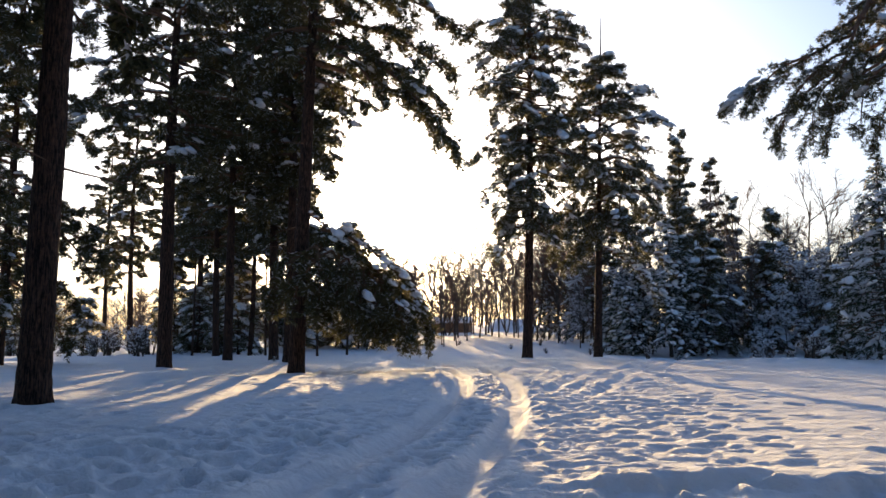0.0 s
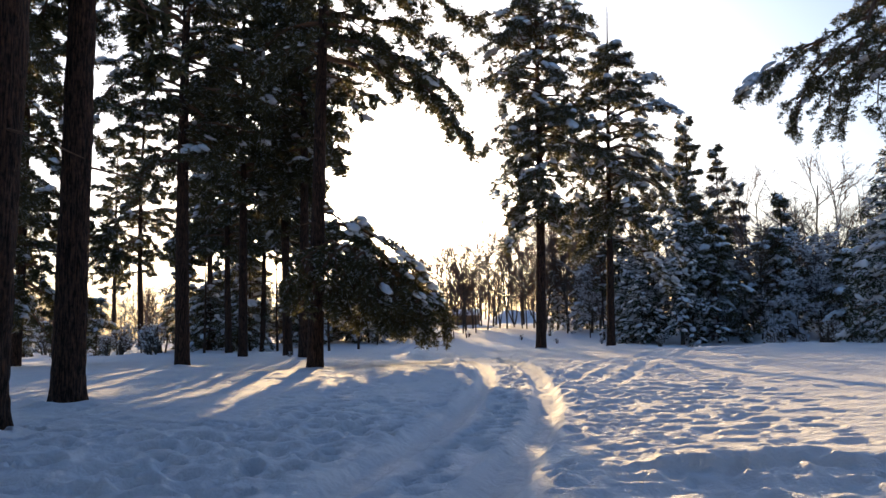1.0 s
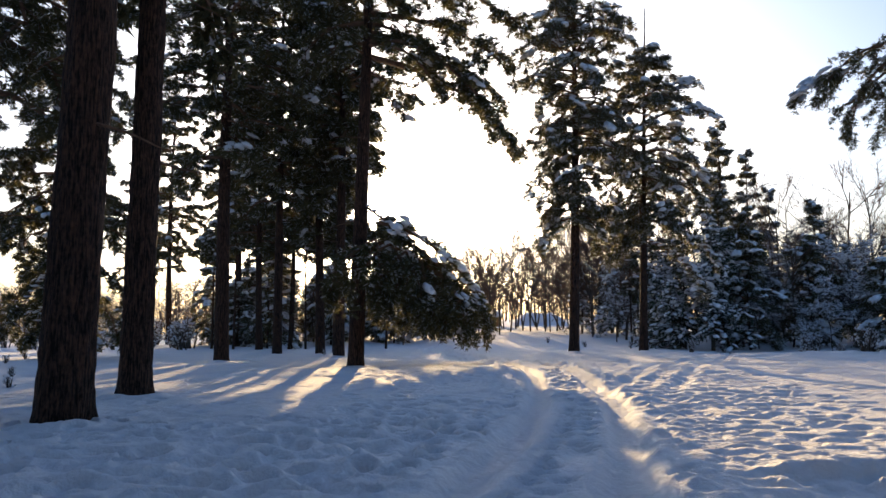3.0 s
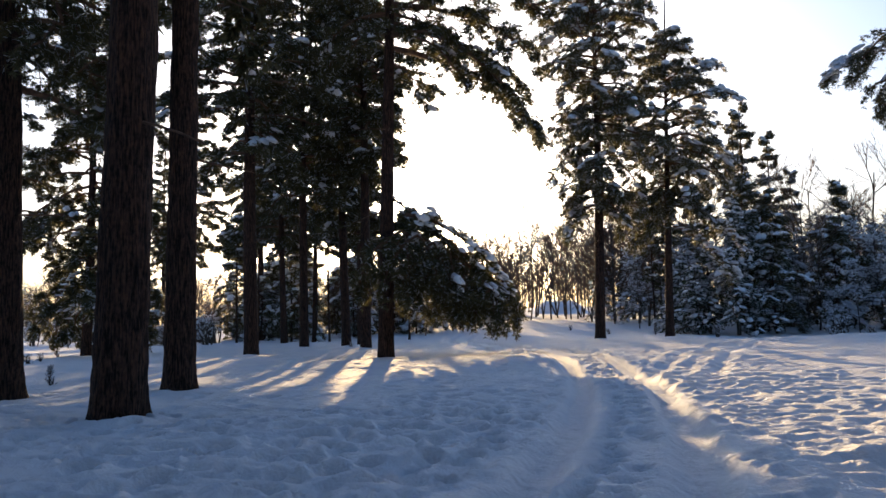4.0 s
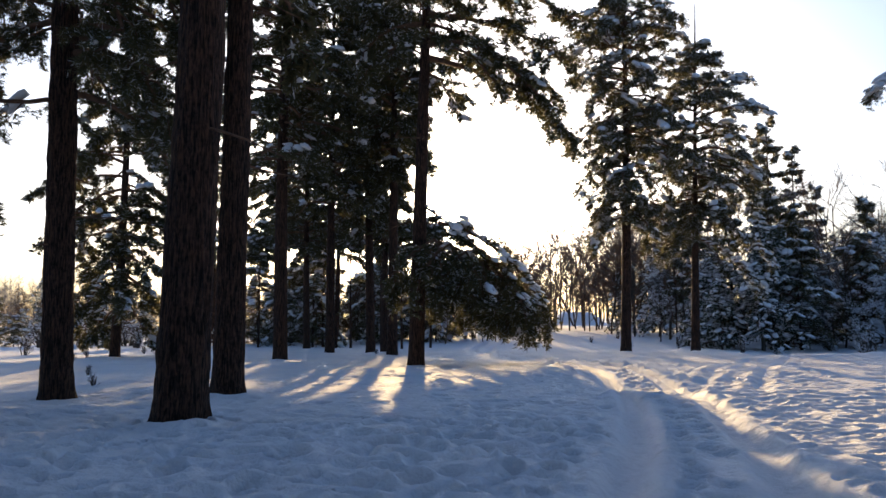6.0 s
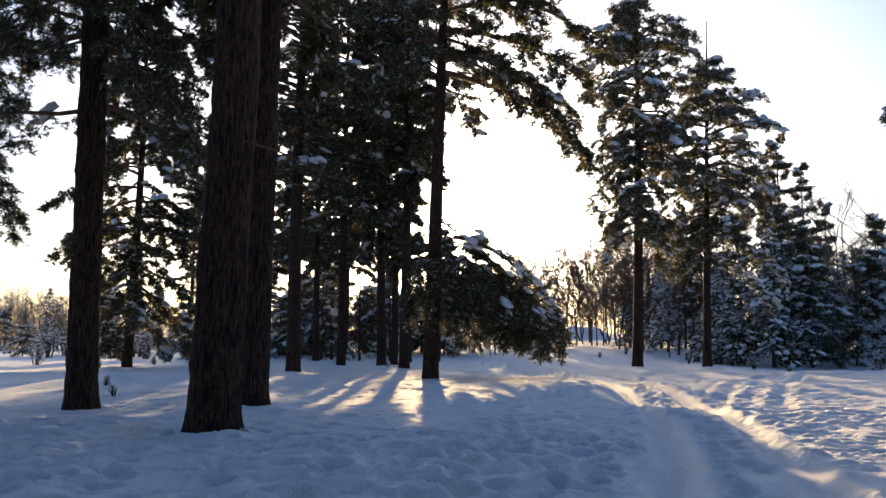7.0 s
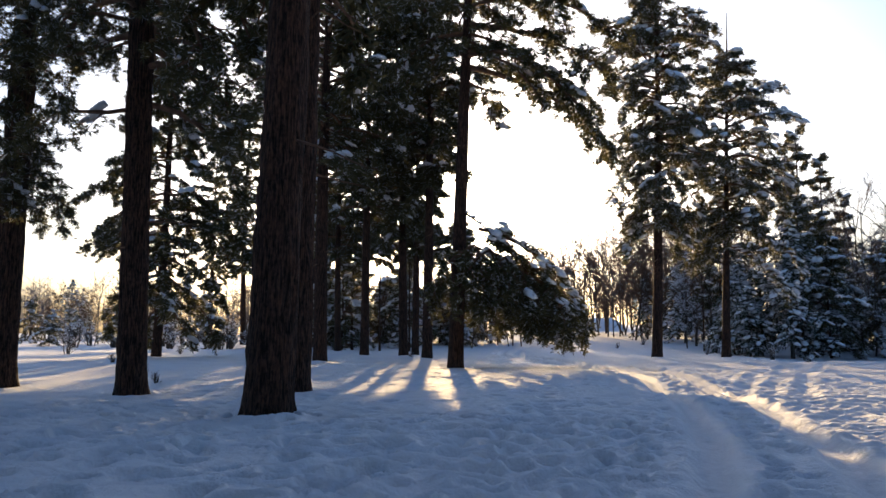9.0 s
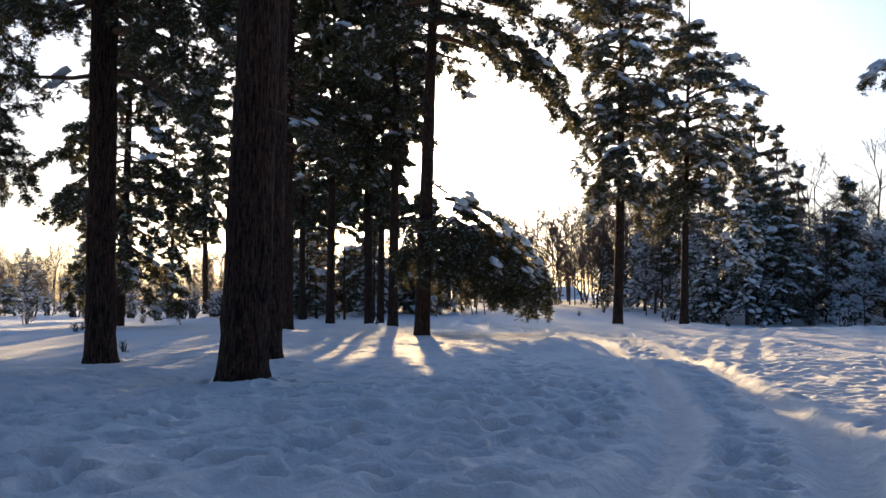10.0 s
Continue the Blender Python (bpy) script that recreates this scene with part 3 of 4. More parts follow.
pine(-6.4, 28.5, 0.62, 23, 12.0, FULL, 16, 50, lean=(0.033, 0), label="tall pine with a snow-laden limb hanging down to the ground", heap=0.85, extra=[
    (12.4, 2, 6.9, -8, -60, 50, 2.0, 0.35, 0.12), (14.2, -10, 6.8, -12, -45, 50, 2.0, 0.25, 0.1), (13.4, 20, 6.0, -5, -50, 44, 1.9, 0.25, 0.1), (15.5, 5, 6.4, 0, -40, 46, 1.9, 0.25, 0.1),
    (13.0, -22, 6.0, -5, -58, 42, 1.9, 0.3, 0.1),
    (16.5, -25, 5.0, 5, -35, 22, 1.4, 0.3, 0.12), (6.4, 3, 2.3, -30, -48, 2, 0.6, 0.7, 0.5), (12.8, -35, 4.5, -10, -60, 22, 1.4, 0.3, 0.1)],
    sub=[((0.9, 0, 5.6), 0, 5.6, -14, -66, 34, 0.9, 0.05, 0.4), ((1.3, 0.2, 5.2), 25, 4.5, -24, -70, 24, 0.9, 0.1, 0.2), ((1.3, -0.2, 5.2), -25, 4.5, -24, -70, 24, 0.9, 0.1, 0.25)] + [
         ((px, py, pz), a, ln, -22, -78, int(5 + 6 * ln), 0.9, 0.1, 0.06) for px, pz, ln in ((0.3, 4.6, 2.5), (0.8, 4.9, 2.7), (1.4, 4.7, 2.9), (2.0, 4.4, 2.7), (2.6, 4.0, 2.3), (3.1, 3.6, 2.1), (3.7, 3.2, 1.9), (4.2, 2.6, 1.5)) for py, a in ((0.3, 70), (-0.3, -75), (0.1, 15), (0.5, 125), (-0.5, -130))])
pine(3.24, 42.6, 0.58, 21.5, 7.6, [(0, 2.2), (0.2, 3.0), (0.55, 3.3), (0.85, 2.6), (1, 0.9)], 17, 124, snow=0.15, ridge=0.3, lean=(0.022, 0), low=(0.1, -1.15), size=0.19, width=0.045, twig_scale=1.15, needles=NEEDLE_FROST_HAZE, heap=1.05)
pine(7.72, 46.0, 0.54, 21.6, 8.8, [(0, 1.8), (0.2, 3.6), (0.5, 3.6), (0.8, 1.9), (1, 0.7)], 18, 66, top=18.6, snow=0.18, ridge=0.25, taper=0.9, low=(0.1, -1.15), lean=(0.038, 0), size=0.19, width=0.045, twig_scale=1.15, needles=NEEDLE_FROST_HAZE, heap=1.15, crook=0.2, label="pine with a broken bare top and thick snow on its boughs", extra=[
    (8.6, 190, 3.6, 5, -75, 44, 1.3, 0.15, 0.02), (8.2, 215, 3.3, 0, -80, 40, 1.3, 0.15, 0.02), (7.8, 165, 3.3, 10, -70, 40, 1.3, 0.15, 0.0), (8.9, 240, 3.0, 5, -80, 36, 1.3, 0.15, 0.0), (7.2, 195, 2.8, 0, -60, 36, 1.2, 0.15, 0.0), (9.2, 150, 3.0, 10, -60, 34, 1.2, 0.15, 0.02),
    (9.6, 20, 2.4, 10, -70, 30, 1.2, 0.15, 0.0), (9.0, -40, 2.4, 0, -75, 30, 1.2, 0.15, 0.0), (8.2, -15, 5.0, -20, -50, 30, 1.5, 0.2, 0.7), (7.0, 10, 4.6, -25, -55, 30, 1.5, 0.2, 0.6),
    (12.2, 5, 5.2, 20, -35, 34, 1.4, 0.25, 0.6), (10.6, -12, 5.6, 10, -40, 36, 1.5, 0.25, 0.6), (14.2, 8, 4.4, 20, -20, 28, 1.3, 0.25, 0.6), (15.8, -8, 3.2, 25, -10, 22, 1.1, 0.2, 0.6), (11.5, 25, 5.0, 15, -35, 30, 1.4, 0.25, 0.5)])
pine(-12.9, 39.7, 0.50, 22, 7.9, FULL, 19, 70, **BIG)
pine(-11.38, 43.2, 0.56, 22, 7.4, SLIM, 20, 84, lean=(-0.02, 0), low=(0.15, -0.7), **BIG)
pine(-8.97, 37.2, 0.54, 22, 9.0, [(0, 1.2), (0.3, 3.4), (0.7, 3.4), (1, 1.0)], 21, 80, low=(0.15, -0.75), **BIG)
pine(-11.6, 48.3, 0.5, 21, 7.4, SLIM, 25, 76, **BIG)
pine(-18.1, 52.4, 0.50, 20, 7.4, FULL, 22, 70, **BIG)
pine(-25.1, 67.1, 0.6, 26, 9, FULL, 23, 84, **BIG)
pine(-23.5, 36.6, 0.52, 20, 2.8, [(0, 3.6), (0.3, 4.4), (0.7, 3.6), (1, 1)], 24, 84, low=(-0.15, -1.2), **BIG)
pine(-34.4, 73.4, 0.6, 26, 8, FULL, 26, 84, **BIG)
pine(-18.1, 60.4, 0.45, 19, 7.8, FULL, 27, 50, **BIG)
pine(-50.0, 98.4, 0.6, 28, 8, FULL, 28, 64, **BIG)
pine(16.4, 23.4, 0.6, 22, 9.5, FULL, 29, 30, crook=0.24, size=0.15, width=0.024, blades=9, dense=1.25, heap=1.0, label="pine whose snowy boughs hang over the clearing", extra=[
    (12.5, 172, 8.0, 2, -58, 44, 1.6, 0.2, 0.25), (13.5, 190, 7.6, 2, -50, 40, 1.6, 0.2, 0.3), (11.8, 160, 6.6, -4, -50, 36, 1.5, 0.2, 0.15), (12.0, 205, 6.6, -5, -55, 36, 1.5, 0.2, 0.2),
    (14.5, 178, 7.6, 5, -40, 40, 1.6, 0.2, 0.3), (11.2, 182, 5.6, -4, -50, 30, 1.4, 0.2, 0.15)],
    sub=[((-4.2, -0.6, 10.6), 180, 3.0, -15, -50, 18, 0.9, 0.3, 0.1), ((-5.6, -0.6, 9.9), 190, 2.8, -10, -60, 24, 0.9, 0.1, 0.1), ((-5.2, -0.8, 9.6), 150, 2.6, -30, -80, 24, 0.9, 0.1, 0.05), ((-4.6, -0.4, 9.4), 200, 2.6, -30, -85, 24, 0.9, 0.1, 0.05),
         ((-3.6, -0.8, 9.6), 170, 2.8, -25, -80, 26, 0.9, 0.1, 0.05), ((-3.0, -0.2, 9.8), 200, 2.6, -30, -85, 24, 0.9, 0.1, 0.05), ((-2.2, -0.6, 9.6), 160, 2.8, -30, -85, 26, 0.9, 0.1, 0.05), ((-6.6, -0.6, 9.1), 180, 1.7, 0, -50, 14, 0.7, 0.1, 0.45)])


# ---- spruces, bare trees, bushes and the far edge ----
def spruce(height, radius, seed, snow=0.30):
    """A snow-laden spruce whose drooping boughs reach almost to the ground."""
    tree = tagged(new("spruce_tree"), "young spruce with heavy snow on its drooping boughs", "spruce tree", "spruces at the wood's edge")
    fo = Foliage(seed, True, 1)
    rng = fo.rng
    me, axis = trunk_mesh(rng, height, 0.09 + 0.018 * height, (0, 0), BARK_GREY, False)
    part("trunk", me, tree)
    whorls = int(height * 2.6)
    az = 0.0
    for w in range(whorls):
        t = (w + rng.random() * 0.6) / whorls
        h = 0.4 + 0.1 * height + (height * 0.9 - 0.55) * t
        for _ in range(4 if t < 0.8 else 3):
            az += 1.75 + rng.normal(0, 0.3)
            length = max(0.25, radius * (1 - t) ** 0.8 * rng.choice((0.4, 0.7, 0.9, 1.1, 1.35)))
            fo.limb(axis(h), az, length, 0.05 + 0.6 * t + rng.normal(0, 0.15), -1.05 + 0.8 * t + rng.normal(0, 0.2), 0.012 + 0.012 * length, int(3 + length * 3.5), 0.32 + 0.22 * length, 0.15, 0.7, snow, 0.6, 1.0, 0.12, 0.25)
    fo.finish(tree, NEEDLE_DARK, False, size=0.26, width=0.075, blades=4)
    return tree


def bare_tree(height, seed, stems=1, snow=0.0, label="leafless tree with a fan of thin frosted twigs", name="bare_tree", group="leafless trees", thin=1.0, twigs=TWIG):
    """A leafless tree: forking limbs down to thin twigs."""
    tree = tagged(new(name), label, "bush" if name == "bush" else "bare tree", group)
    fo = Foliage(seed)
    rng = fo.rng
    main, fine_twigs = [], []

    def grow(p, az, el, length, r, depth):
        line = bent_line(rng, p, az, length, el, el + rng.uniform(-0.1, 0.25), (7, 4, 3, 2, 1)[depth], 0.2)
        (main if depth < 2 else fine_twigs).append((line, np.maximum(np.linspace(r, r * 0.35, len(line)), 0.0065 if height > 6 and depth > 1 else 0.004), 6 if depth < 2 else 3))
        if depth >= 2 and snow and rng.random() < snow:
            q = line[len(line) // 2]
            fo.snow.append((q[0], q[1], q[2] + r, length * 0.22, 0.05 + 0.03 * rng.random(), az, 0.0))
        if depth == 4:
            return
        kids = ((9, 7, 5, 3) if stems < 4 else (4, 3, 2, 1))[depth]
        for k in range(kids):
            s = (0.25 if depth == 0 else 0.2) + 0.8 * (k + rng.random()) / kids
            i = min(int(s * (len(line) - 1)), len(line) - 2)
            grow(line[i], rng.uniform(0, 6.3) if depth == 0 else az + rng.choice([-1, 1]) * rng.uniform(0.3, 1.0),
                 max(0.1, el - rng.uniform(0.3, 0.95) if depth == 0 else el + rng.uniform(-0.5, 0.35)), length * rng.uniform(0.36, 0.58) * (1.15 - 0.35 * s), r * (0.38 if depth == 0 else 0.5), depth + 1)

    for k in range(stems):
        grow((rng.normal(0, 0.12 * (stems > 1)), rng.normal(0, 0.12 * (stems > 1)), -0.2), rng.uniform(0, 6.3), 1.5 - (0.25 * rng.random() if stems > 1 else 0.05), height * rng.uniform(0.8, 1.0) * 0.78, (0.02 + 0.0075 * height) * thin, 0)
    part("trunk", mesh_np("trunk", [wood_block(main)], BARK_GREY, True), tree)
    tagged(part("twig_growth", mesh_np("twig_growth", [wood_block(fine_twigs)], twigs, True), tree), kind="stuff")
    if fo.snow:
        tagged(part("snow_load", fo.snow_mesh(), tree, "thin snow lying on the twigs"), kind="stuff")
    return tree


def plant(source, x, y, turn, scale, sink=0.05, tilt=0.0):
    ob = copy_thing(source, pose(x, y, soil(x, y) - sink, tilt, 0, turn))
    tall = scale * rng.uniform(0.9, 1.15)
    ob.scale = (scale, scale, tall)
    return ob


def park(source, x, y, turn=0.0, sink=0.05):
    source.matrix_basis = pose(x, y, soil(x, y) - sink, 0, 0, turn)
    return source


rng = random.Random(8)
spruces = [park(spruce(9.5, 3.0, 61), 19.6, 36), park(spruce(8.5, 2.9, 62), 20.3, 65.5), park(spruce(11, 3.0, 63), 15.0, 57.5), pine(17.4, 62, 0.32, 18.5, 4.5, [(0, 1.0), (0.4, 1.5), (0.8, 0.8), (1, 0.3)], 64, 30, snow=0.25, twig_scale=0.7, low=(0.4, -0.4), needles=NEEDLE_FROST_HAZE, label="slender young pine with thin snowy boughs", **BIG), park(spruce(5.5, 2.2, 65, 0.3), 12.2, 58),
           pine(14.3, 63, 0.22, 12, 5.0, [(0, 0.8), (0.4, 1.3), (0.8, 0.8), (1, 0.3)], 66, 22, snow=0.25, twig_scale=0.7, low=(0.4, -0.4), needles=NEEDLE_FROST_HAZE, label="slim pine with a thin snowy crown at the wood's edge", **BIG)]
bares = [park(bare_tree(14, 71), 5.4, 106), park(bare_tree(12, 72, 2), -1.5, 112), park(bare_tree(18, 73, 2, thin=0.7, twigs=FROST_TWIG, label="tall pale birch with hoar frost on its thin twigs"), 26.5, 68.5), park(bare_tree(16, 74, thin=0.8), 9.2, 100), park(bare_tree(8, 75, 1, 0.5, "snow-dusted leafless sapling at the wood's edge", thin=0.8, twigs=FROST_TWIG), 14.2, 60)]
young = [pine(-19.5, 61.5, 0.2, 8.2, 0.9, [(0, 1.9), (0.3, 2.3), (0.7, 1.5), (1, 0.4)], 67, 44, snow=0.22, ridge=0.15, low=(0.1, -1.1), stubs=0, needles=NEEDLE_FROST_HAZE, heap=1.1, label="bushy young pine bent under clumps of snow", size=0.24, width=0.07, blades=4, dense=0.6),
         pine(-24.4, 65.0, 0.17, 6.0, 0.5, [(0, 2.0), (0.4, 2.1), (0.8, 1.0), (1, 0.4)], 68, 34, snow=0.25, ridge=0.2, low=(0.1, -1.2), stubs=0, needles=NEEDLE_FROST_HAZE, heap=1.1, label="bushy young pine bent under clumps of snow", size=0.24, width=0.07, blades=4, dense=0.6)]
bushes = [park(bare_tree(1.6, 81, 7, 0.3, "leafless snow-dusted bush in the snow", "bush", "bushes", 1.6), 16.1, 43), park(bare_tree(2.4, 82, 8, 0.5, "leafless snow-dusted bush in the snow", "bush", "bushes", 1.6), 20.2, 52)]

# the wood's edge on the right: x, y, kind, size
for x, y, k, s in ((24.3, 46, 1, 1.0), (23, 39.5, 2, 0.85), (12.0, 62, 4, 1.1), (16.6, 60, 5, 1.0), (13.5, 67, 0, 0.9), (18.9, 63, 5, 1.05), (22.5, 71, 1, 1.0), (25.5, 64, 5, 0.9),
                   (30.5, 62, 2, 0.8), (30, 68, 1, 1.0), (33, 62, 0, 1.0), (34, 74, 2, 1.0), (26.3, 82.5, 3, 1.15), (22.0, 80, 3, 1.05), (15, 76, 0, 1.0), (10.8, 68, 5, 0.85), (38, 66, 1, 1.3),
                   (31, 52, 0, 0.9), (36, 56, 2, 1.0), (42, 60, 1, 1.2), (29, 84, 3, 0.9), (32, 84, 0, 1.3), (18, 86, 3, 0.8), (12, 84, 2, 1.0), (12.6, 69, 5, 1.0), (20.4, 74, 2, 0.8), (24.5, 75, 0, 0.9), (9, 92, 0, 0.9), (13, 95, 2, 0.9), (17, 94, 1, 1.2), (21, 92, 0, 1.2), (26, 93, 2, 1.1), (31, 92, 1, 1.4), (37, 88, 0, 1.3), (43, 84, 2, 1.2), (16, 104, 1, 1.3), (22, 102, 2, 1.1), (29, 102, 0, 1.3), (36, 98, 2, 1.2), (46, 74, 0, 1.2), (48, 66, 2, 1.1)):
    plant(spruces[k], x, y, rng.uniform(0, 360), s * rng.uniform(0.93, 1.07))
for x, y, k, s in ((22.5, 62, 3, 0.7), (18.5, 74, 0, 1.1), (29, 72, 2, 1.05), (24, 80, 1, 1.2), (34, 78, 0, 1.2), (12, 78, 0, 1.1), (15.5, 82, 2, 1.1), (10, 88, 1, 1.1), (38, 74, 2, 1.1),
                   (11.5, 68, 3, 0.8), (13.2, 74, 3, 0.9), (16.2, 70, 3, 0.8), (9.3, 84, 3, 0.9), (20, 70, 0, 0.8), (27, 66, 3, 0.8), (31, 75, 2, 1.0), (19, 82, 2, 1.3), (23, 88, 0, 1.4), (27.5, 88, 3, 1.3), (32.5, 90, 2, 1.3), (15, 90, 3, 1.2), (24.8, 70, 3, 0.95), (33, 70, 3, 1.1), (36, 82, 0, 1.4), (7.4, 90, 0, 1.0), (8.5, 94, 3, 1.0), (12.8, 64, 4, 0.9), (17.6, 63, 4, 1.0), (19.5, 61, 4, 0.8), (22.5, 66, 4, 1.0), (26.5, 60, 4, 1.1), (23.8, 58, 4, 0.8), (28.5, 64, 4, 1.2), (10.4, 74, 4, 1.0), (21.5, 57, 4, 0.6), (30, 57, 4, 1.0)):
    plant(bares[k], x, y, rng.uniform(0, 360), s)
# bare trees down the glade
for x, y, k, s in ((1.5, 118, 0, 1.15), (3.3, 104, 1, 1.1), (8.2, 112, 2, 1.05), (9.8, 99, 0, 1.15), (11.5, 94, 1, 1.15), (12.8, 104, 2, 1.1), (-4.5, 116, 2, 1.0), (-8, 122, 0, 1.05), (-12, 114, 1, 1.0), (14.5, 118, 0, 1.2), (17, 108, 1, 1.2), (-17, 118, 2, 1.0), (6.8, 124, 1, 1.15),
                   (4.6, 112, 3, 1.0), (6.0, 118, 3, 1.05), (7.2, 108, 3, 0.95), (10.8, 108, 3, 1.0), (2.4, 110, 2, 0.95), (-0.4, 122, 3, 1.0), (-6, 128, 3, 1.0), (16, 124, 3, 1.1), (20, 118, 2, 1.1), (0.5, 108, 3, 1.0), (-2.5, 106, 0, 1.0), (8.8, 104, 2, 1.05), (11.8, 112, 0, 1.15), (13.6, 98, 3, 1.0), (10.2, 92, 3, 1.0), (5.2, 128, 2, 1.2), (2.0, 126, 0, 1.2), (-3.2, 120, 1, 1.1), (12.4, 122, 1, 1.2), (15.2, 110, 3, 1.1), (9.0, 118, 3, 1.1)):
    plant(bares[k], x, y, rng.uniform(0, 360), s * 1.12)
for i in range(9):
    x, y = rng.uniform(-14, 12), rng.uniform(100, 130)
    k = rng.choice((0, 1, 2, 3))
    plant(bares[k], x, y, rng.uniform(0, 360), (0.95, 1.1, 0.9, 0.85)[k] * rng.uniform(0.85, 1.1))
# a thicket across the far end of the glade
for i in range(9):
    x, y = -17 + 2.0 * i + rng.uniform(-0.5, 0.5), rng.uniform(85, 97)
    k = rng.choice((0, 1, 1, 3))
    if abs(x + 3.8) > 0.9:
        plant(bares[k], x, y, rng.uniform(0, 360), (0.78, 0.9, 0, 0.68)[k] * rng.uniform(0.95, 1.05))
# slim pines behind the tall ones, high crowns added to shade the foreground
slim = pine(-10.2, 60.5, 0.2, 10.4, 7.9, [(0, 1.2), (0.5, 1.6), (1, 0.4)], 69, 28, snow=0.15, low=(0.2, -0.6), label="slim young pine added so its high snowy crown shades the foreground", **BIG)
for x, y in ((-12.3, 59.0), (-14.4, 61.0), (-16.6, 59.5), (-20.4, 61.5), (-22.6, 59.5), (-25.0, 61.0)):
    plant(slim, x, y, rng.uniform(0, 360), rng.uniform(0.96, 1.0))
# young growth on the glade's left side, mostly hidden, added to shade mid-ground snow
for i in range(26):
    x, y = -27 + 1.0 * i + rng.uniform(-0.6, 0.6), rng.uniform(70, 83)
    if i % 3 == 2 or x > -9:
        plant(bares[rng.choice((1, 3))], x, y, rng.uniform(0, 360), rng.uniform(0.5, 0.62))
    else:
        plant(young[i % 2], x, y, rng.uniform(0, 360), rng.uniform(0.82, 1.0) * (1.0, 1.3)[i % 2])
# the left side behind the pines
for _ in range(12):
    x, y = rng.uniform(-85, -12), rng.uniform(88, 125)
    plant(spruces[rng.choice((0, 1, 2, 4))], x, y, rng.uniform(0, 360), rng.uniform(0.5, 0.9))
for _ in range(70):
    x, y = rng.uniform(-115, -10), rng.uniform(86, 150)
    plant(bares[rng.choice((0, 1, 2, 2, 3))], x, y, rng.uniform(0, 360), rng.uniform(0.6, 0.95))
for _ in range(64):  # brush along the edge of the far field
    x, y = rng.uniform(-85, -22), rng.uniform(56, 74)
    plant(bushes[1], x, y, rng.uniform(0, 360), rng.uniform(0.8, 1.5))
for _ in range(12):
    x, y = rng.uniform(-80, -26), rng.uniform(60, 78)
    plant(young[rng.randrange(2)], x, y, rng.uniform(0, 360), rng.uniform(0.35, 0.6))
for x, y, k, s in ((-46, 80, 1, 0.7), (-40, 84, 0, 0.6), (-52, 86, 4, 0.8), (-30, 82, 1, 0.6), (-24, 84, 0, 0.5), (-60, 84, 1, 0.7), (-20, 90, 4, 0.7), (-56, 78, 4, 0.7), (-36, 80, 4, 0.6), (-13.5, 80, 1, 0.9), (-30, 76, 0, 0.85), (-33, 82, 2, 0.75), (-27, 78, 1, 0.95), (-39, 77, 2, 0.75), (-44, 73, 0, 0.85), (-50, 77, 1, 0.95), (-58, 76, 2, 0.75), (-66, 80, 0, 0.85), (-21.5, 84, 1, 0.95), (-36, 74, 1, 0.95), (-47, 82, 2, 0.75), (-24, 80, 2, 0.75), (-54, 84, 0, 0.85))[::3]:
    plant(spruces[k], x, y, rng.uniform(0, 360), s)
for x, y, k, s in ((-16.5, 68, 0, 0.9), (-28.5, 70, 0, 1.0), (-33, 62, 1, 0.8), (12.6, 60.5, 1, 0.8), (18.2, 59, 0, 1.05), (24.0, 62, 0, 1.1), (28.0, 58, 1, 1.2), (21.0, 68, 0, 1.2)):
    plant(young[k], x, y, rng.uniform(0, 360), s)
for x, y, k, s in ((-15.5, 21.6, 1, 0.2), (15.9, 36, 0, 1.0), (17.3, 38.5, 1, 0.7), (21, 47, 0, 0.8), (-20, 27, 0, 0.4), (-27, 46, 0, 0.6), (11, 64, 1, 0.7), (7, 80, 0, 0.7), (-1.6, 79, 0, 0.5), (-13.2, 18.2, 0, 0.28), (-24.4, 35.6, 0, 0.35), (-10.2, 39.0, 0, 0.3), (-8.6, 15.6, 0, 0.25), (-21.5, 30, 0, 0.35), (-33, 34, 1, 0.5), (-36, 37, 0, 0.7), (-31, 40, 1, 0.6), (13, 48, 0, 0.5), (12, 52, 1, 0.5), (18.5, 44.5, 1, 0.6), (22, 43, 0, 0.9), (6, 62, 0, 0.5), (9, 58, 0, 0.5), (3.5, 70, 0, 0.5)):
    plant(bushes[k], x, y, rng.uniform(0, 360), s)
# unseen wood added behind and beside the open ground to cut the skylight
for x, y, k, s in ((-22, -14, 0, 2.1), (-15, -12, 2, 1.9), (-8.5, -12.5, 0, 2.2), (-2, -13, 2, 1.9), (5, -12, 0, 2.2), (11.5, -11, 2, 1.9), (18, -9, 0, 2.1), (23, -1, 2, 1.8), (26, 8, 0, 2.0), (27, 17, 2, 1.7), (-27, -6, 2, 1.9), (-30, 3, 0, 2.1), (-33, 12, 2, 1.8), (-12, -20, 0, 2.3), (1, -21, 0, 2.4), (13, -20, 0, 2.3)):
    plant(spruces[k], x, y, rng.uniform(0, 360), 0.7 * s)

# unseen tall pine wood added at the walker's back to block the rear sky
for i, (x, y) in enumerate(((-26, -9), (-20, -7), (-14.5, -8.5), (-10, -6.5), (-6, -8), (-1.5, -7), (2.5, -8.5), (7, -6.5), (12, -8.5), (17, -6), (-12, -14), (-4, -14.5), (4, -14), (11, -14.5))):
    plant(tall_pines[i % 2], x, y, rng.uniform(0, 360), rng.uniform(0.85, 1.0))


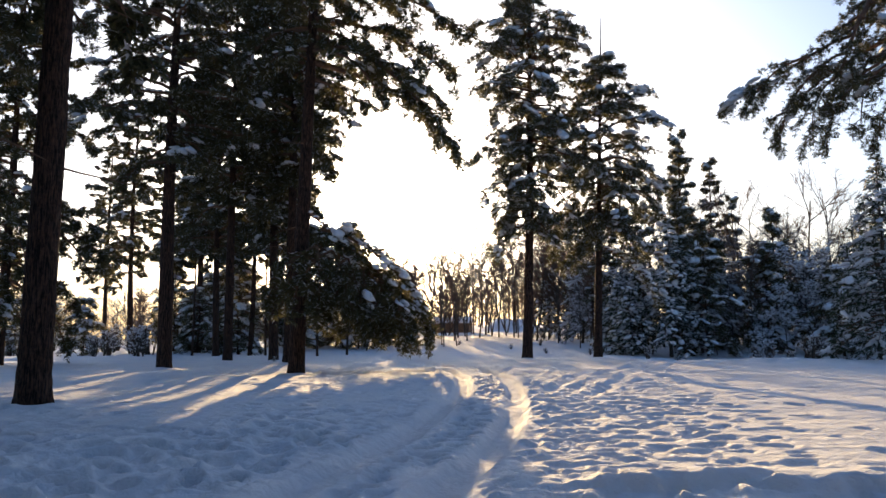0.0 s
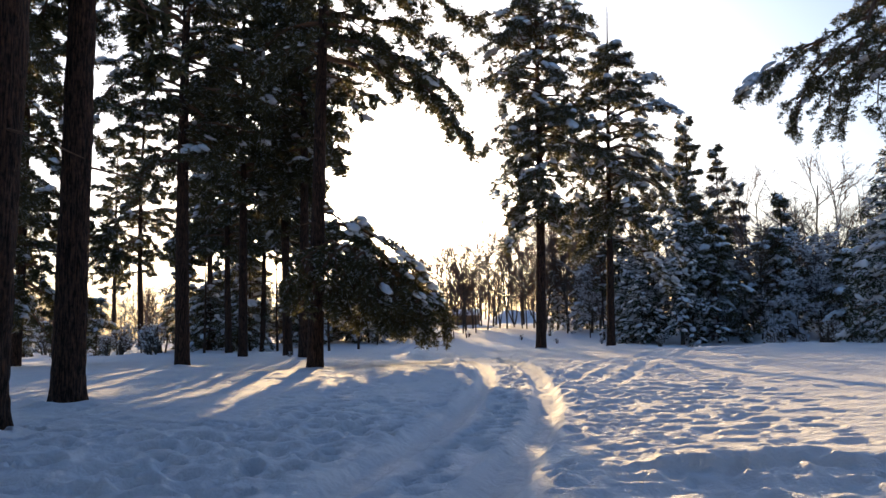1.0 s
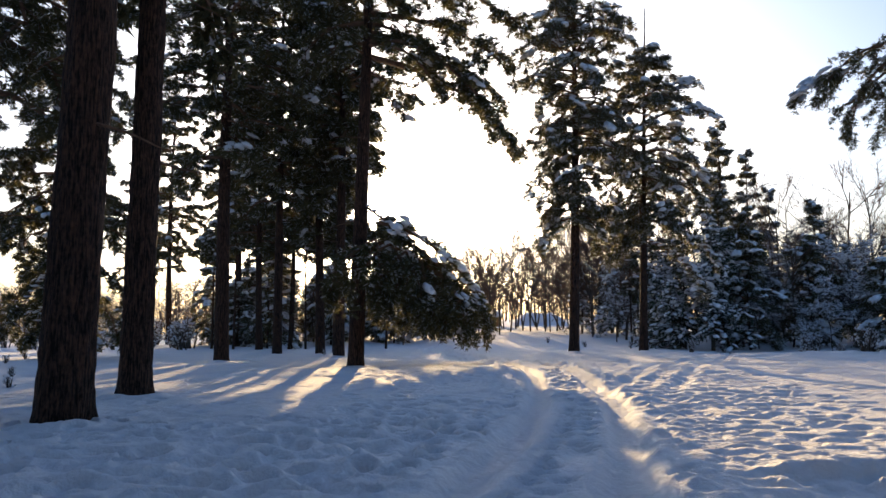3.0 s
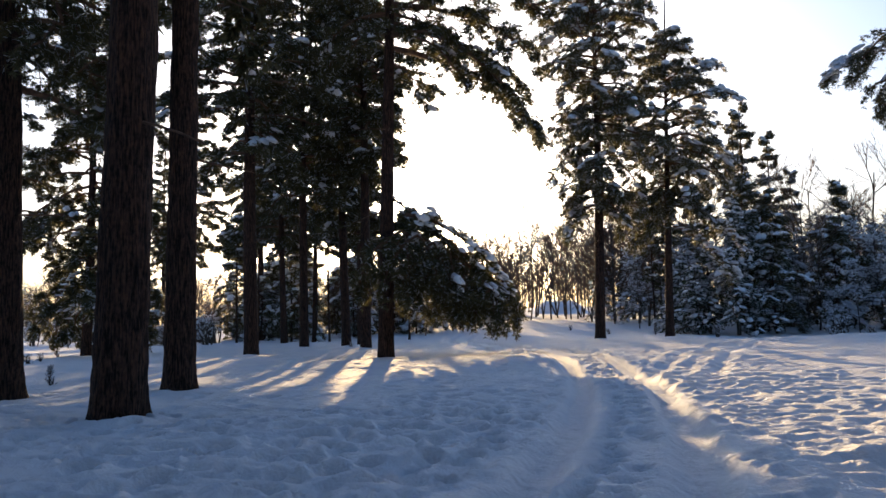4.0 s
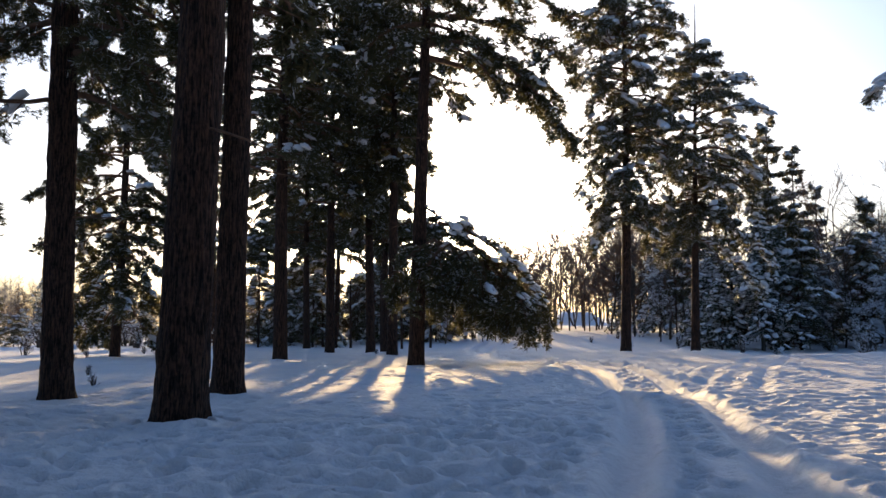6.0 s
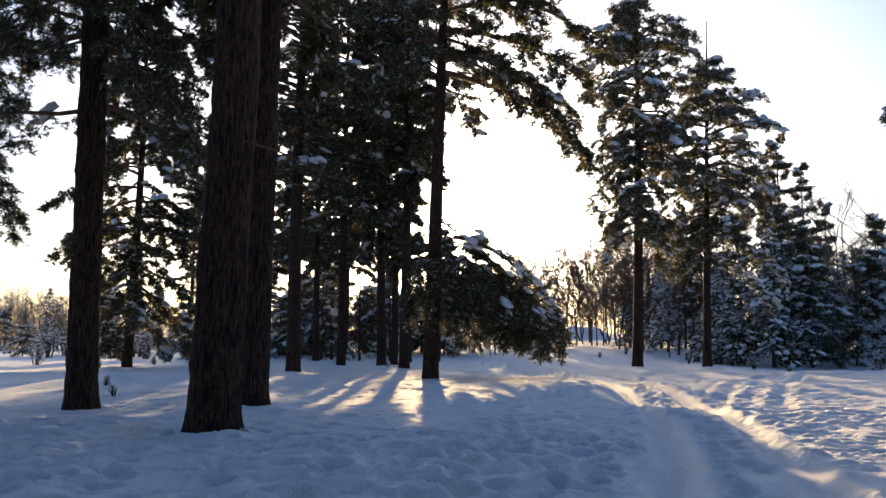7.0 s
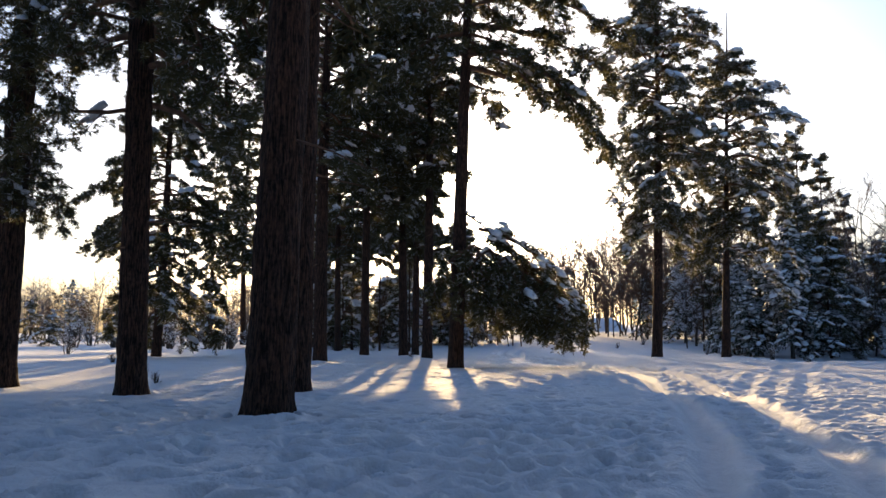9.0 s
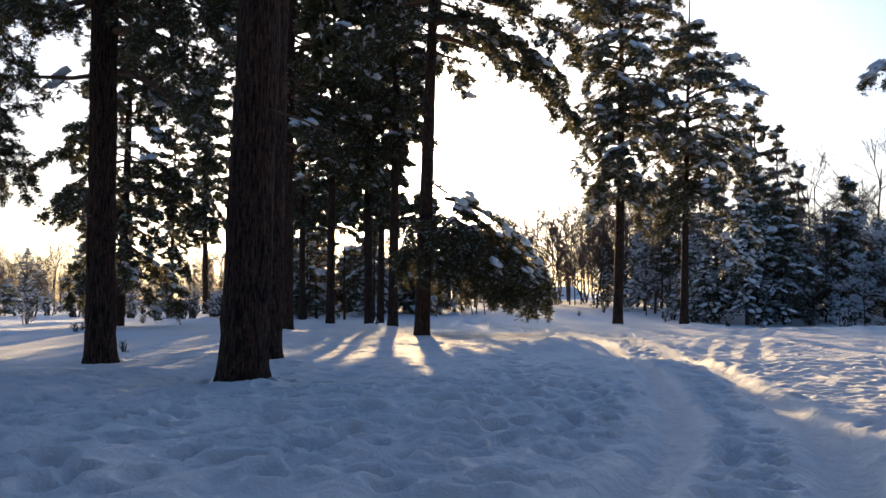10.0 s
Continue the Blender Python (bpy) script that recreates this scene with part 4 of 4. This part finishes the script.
def far_woods():
    """The closed wood on the horizon: too far off to count its trees."""
    r = np.random.default_rng(9)
    pieces = []
    angles, reach = r.uniform(-1.25, 1.25, 1300), r.uniform(165, 330, 1300)
    px, py = reach * np.sin(angles) * 1.3, reach * np.cos(angles)
    for a, x, y, z in zip(angles, px, py, ground_height(px, py)):
        h = r.uniform(9, 15) * (0.8 if abs(a) < 0.15 else 1)
        stem = (np.array([[x, y, z - 0.3], [x + r.normal(0, 0.2), y, z + h * 0.6], [x + r.normal(0, 0.3), y, z + h]]), [0.16, 0.1, 0.03], 3)
        pieces.append(stem)
        for _ in range(20):
            t = r.uniform(0.15, 0.95)
            b = r.uniform(0, 6.3)
            w = h * 0.22 * (1.1 - t) + 0.4
            p0 = np.array([x, y, z + h * t])
            p1 = p0 + (math.cos(b) * w, math.sin(b) * w, w * r.uniform(0.1, 1.2))
            pieces.append((np.array([p0, (p0 + p1) / 2 + (0, 0, 0.1), p1]), [0.06, 0.05, 0.02], 3))
    me = mesh_np("far_woods", [wood_block(pieces)], TWIG, False)
    return tagged(new("far_woods", me), "hazy leafless wood along the snowy horizon", "woods", kind="stuff")


far_woods()


def box(bm, lo, hi):
    vs = bmesh.ops.create_cube(bm, size=1)["verts"]
    for v in vs:
        v.co = Vector([lo[i] + (v.co[i] + 0.5) * (hi[i] - lo[i]) for i in range(3)])
    return vs


def bm_part(name, bm, mat, parent, label=""):
    me = bpy.data.meshes.new(name)
    bm.to_mesh(me)
    bm.free()
    me.materials.append(mat)
    return part(name, me, parent, label)


def shed(x, y, length, depth, wall, rise, turn):
    """A low wooden shed under a thick roof of snow."""
    ob = tagged(new("shed"), "low brown wooden shed under thick roof snow", "shed")
    ob.matrix_basis = pose(x, y, soil(x, y), 0, 0, turn)
    bm = bmesh.new()
    box(bm, (-length / 2, -depth / 2, -0.5), (length / 2, depth / 2, wall))
    bm_part("wall", bm, WALL_WOOD, ob)
    bm = bmesh.new()
    xs, prof = (-length / 2 - 0.3, length / 2 + 0.3), [(-depth / 2 - 0.4, wall - 0.1), (-depth / 2 - 0.45, wall + 0.3), (0, wall + rise + 0.4), (depth / 2 + 0.45, wall + 0.3), (depth / 2 + 0.4, wall - 0.1), (0, wall + rise)]
    ends = [[bm.verts.new((e, a, b)) for a, b in prof] for e in xs]
    bm.faces.new(ends[0])
    bm.faces.new(ends[1][::-1])
    for i in range(6):
        bm.faces.new((ends[0][i], ends[1][i], ends[1][(i + 1) % 6], ends[0][(i + 1) % 6]))
    bmesh.ops.recalc_face_normals(bm, faces=bm.faces)
    bmesh.ops.bevel(bm, geom=bm.edges[:], offset=0.12, segments=2, affect="EDGES")
    bm_part("snow_roof", bm, SNOW_LOAD, ob, "thick rounded snow covering the roof")
    return ob


def snow_bank(x, y, half, depth, height):
    """A long heap of cleared snow with a flat crest."""
    u, v = np.meshgrid(np.linspace(-1, 1, 41), np.linspace(-1, 1, 25), indexing="ij")
    h = height * (1 - step(0.35, 1.0, np.abs(u + 0.15 * v))) * (1 - step(0.1, 0.95, np.abs(v)))
    h = h * (1 + 0.10 * fbm(u * 3, v * 3, 3, 91)) + 0.05 * fbm(u * 12, v * 9, 2, 95)
    gz = ground_height(x + u.ravel() * half, y + v.ravel() * depth) - 0.12
    vs = np.stack([x + u.ravel() * half, y + v.ravel() * depth, gz + h.ravel()], 1)
    i, j = np.meshgrid(np.arange(40), np.arange(24), indexing="ij")
    f = np.stack([i * 25 + j, (i + 1) * 25 + j, (i + 1) * 25 + j + 1, i * 25 + j + 1], -1).reshape(-1, 4)
    return tagged(new("snow_bank", mesh_np("snow_bank", [(vs, f)], SNOW, True)), "heap of cleared snow at the end of the glade", "snow bank")


snow_bank(6.6, 146, 6.2, 6.0, 2.3)
shed(-4.5, 136, 7, 5, 1.7, 0.8, -6)
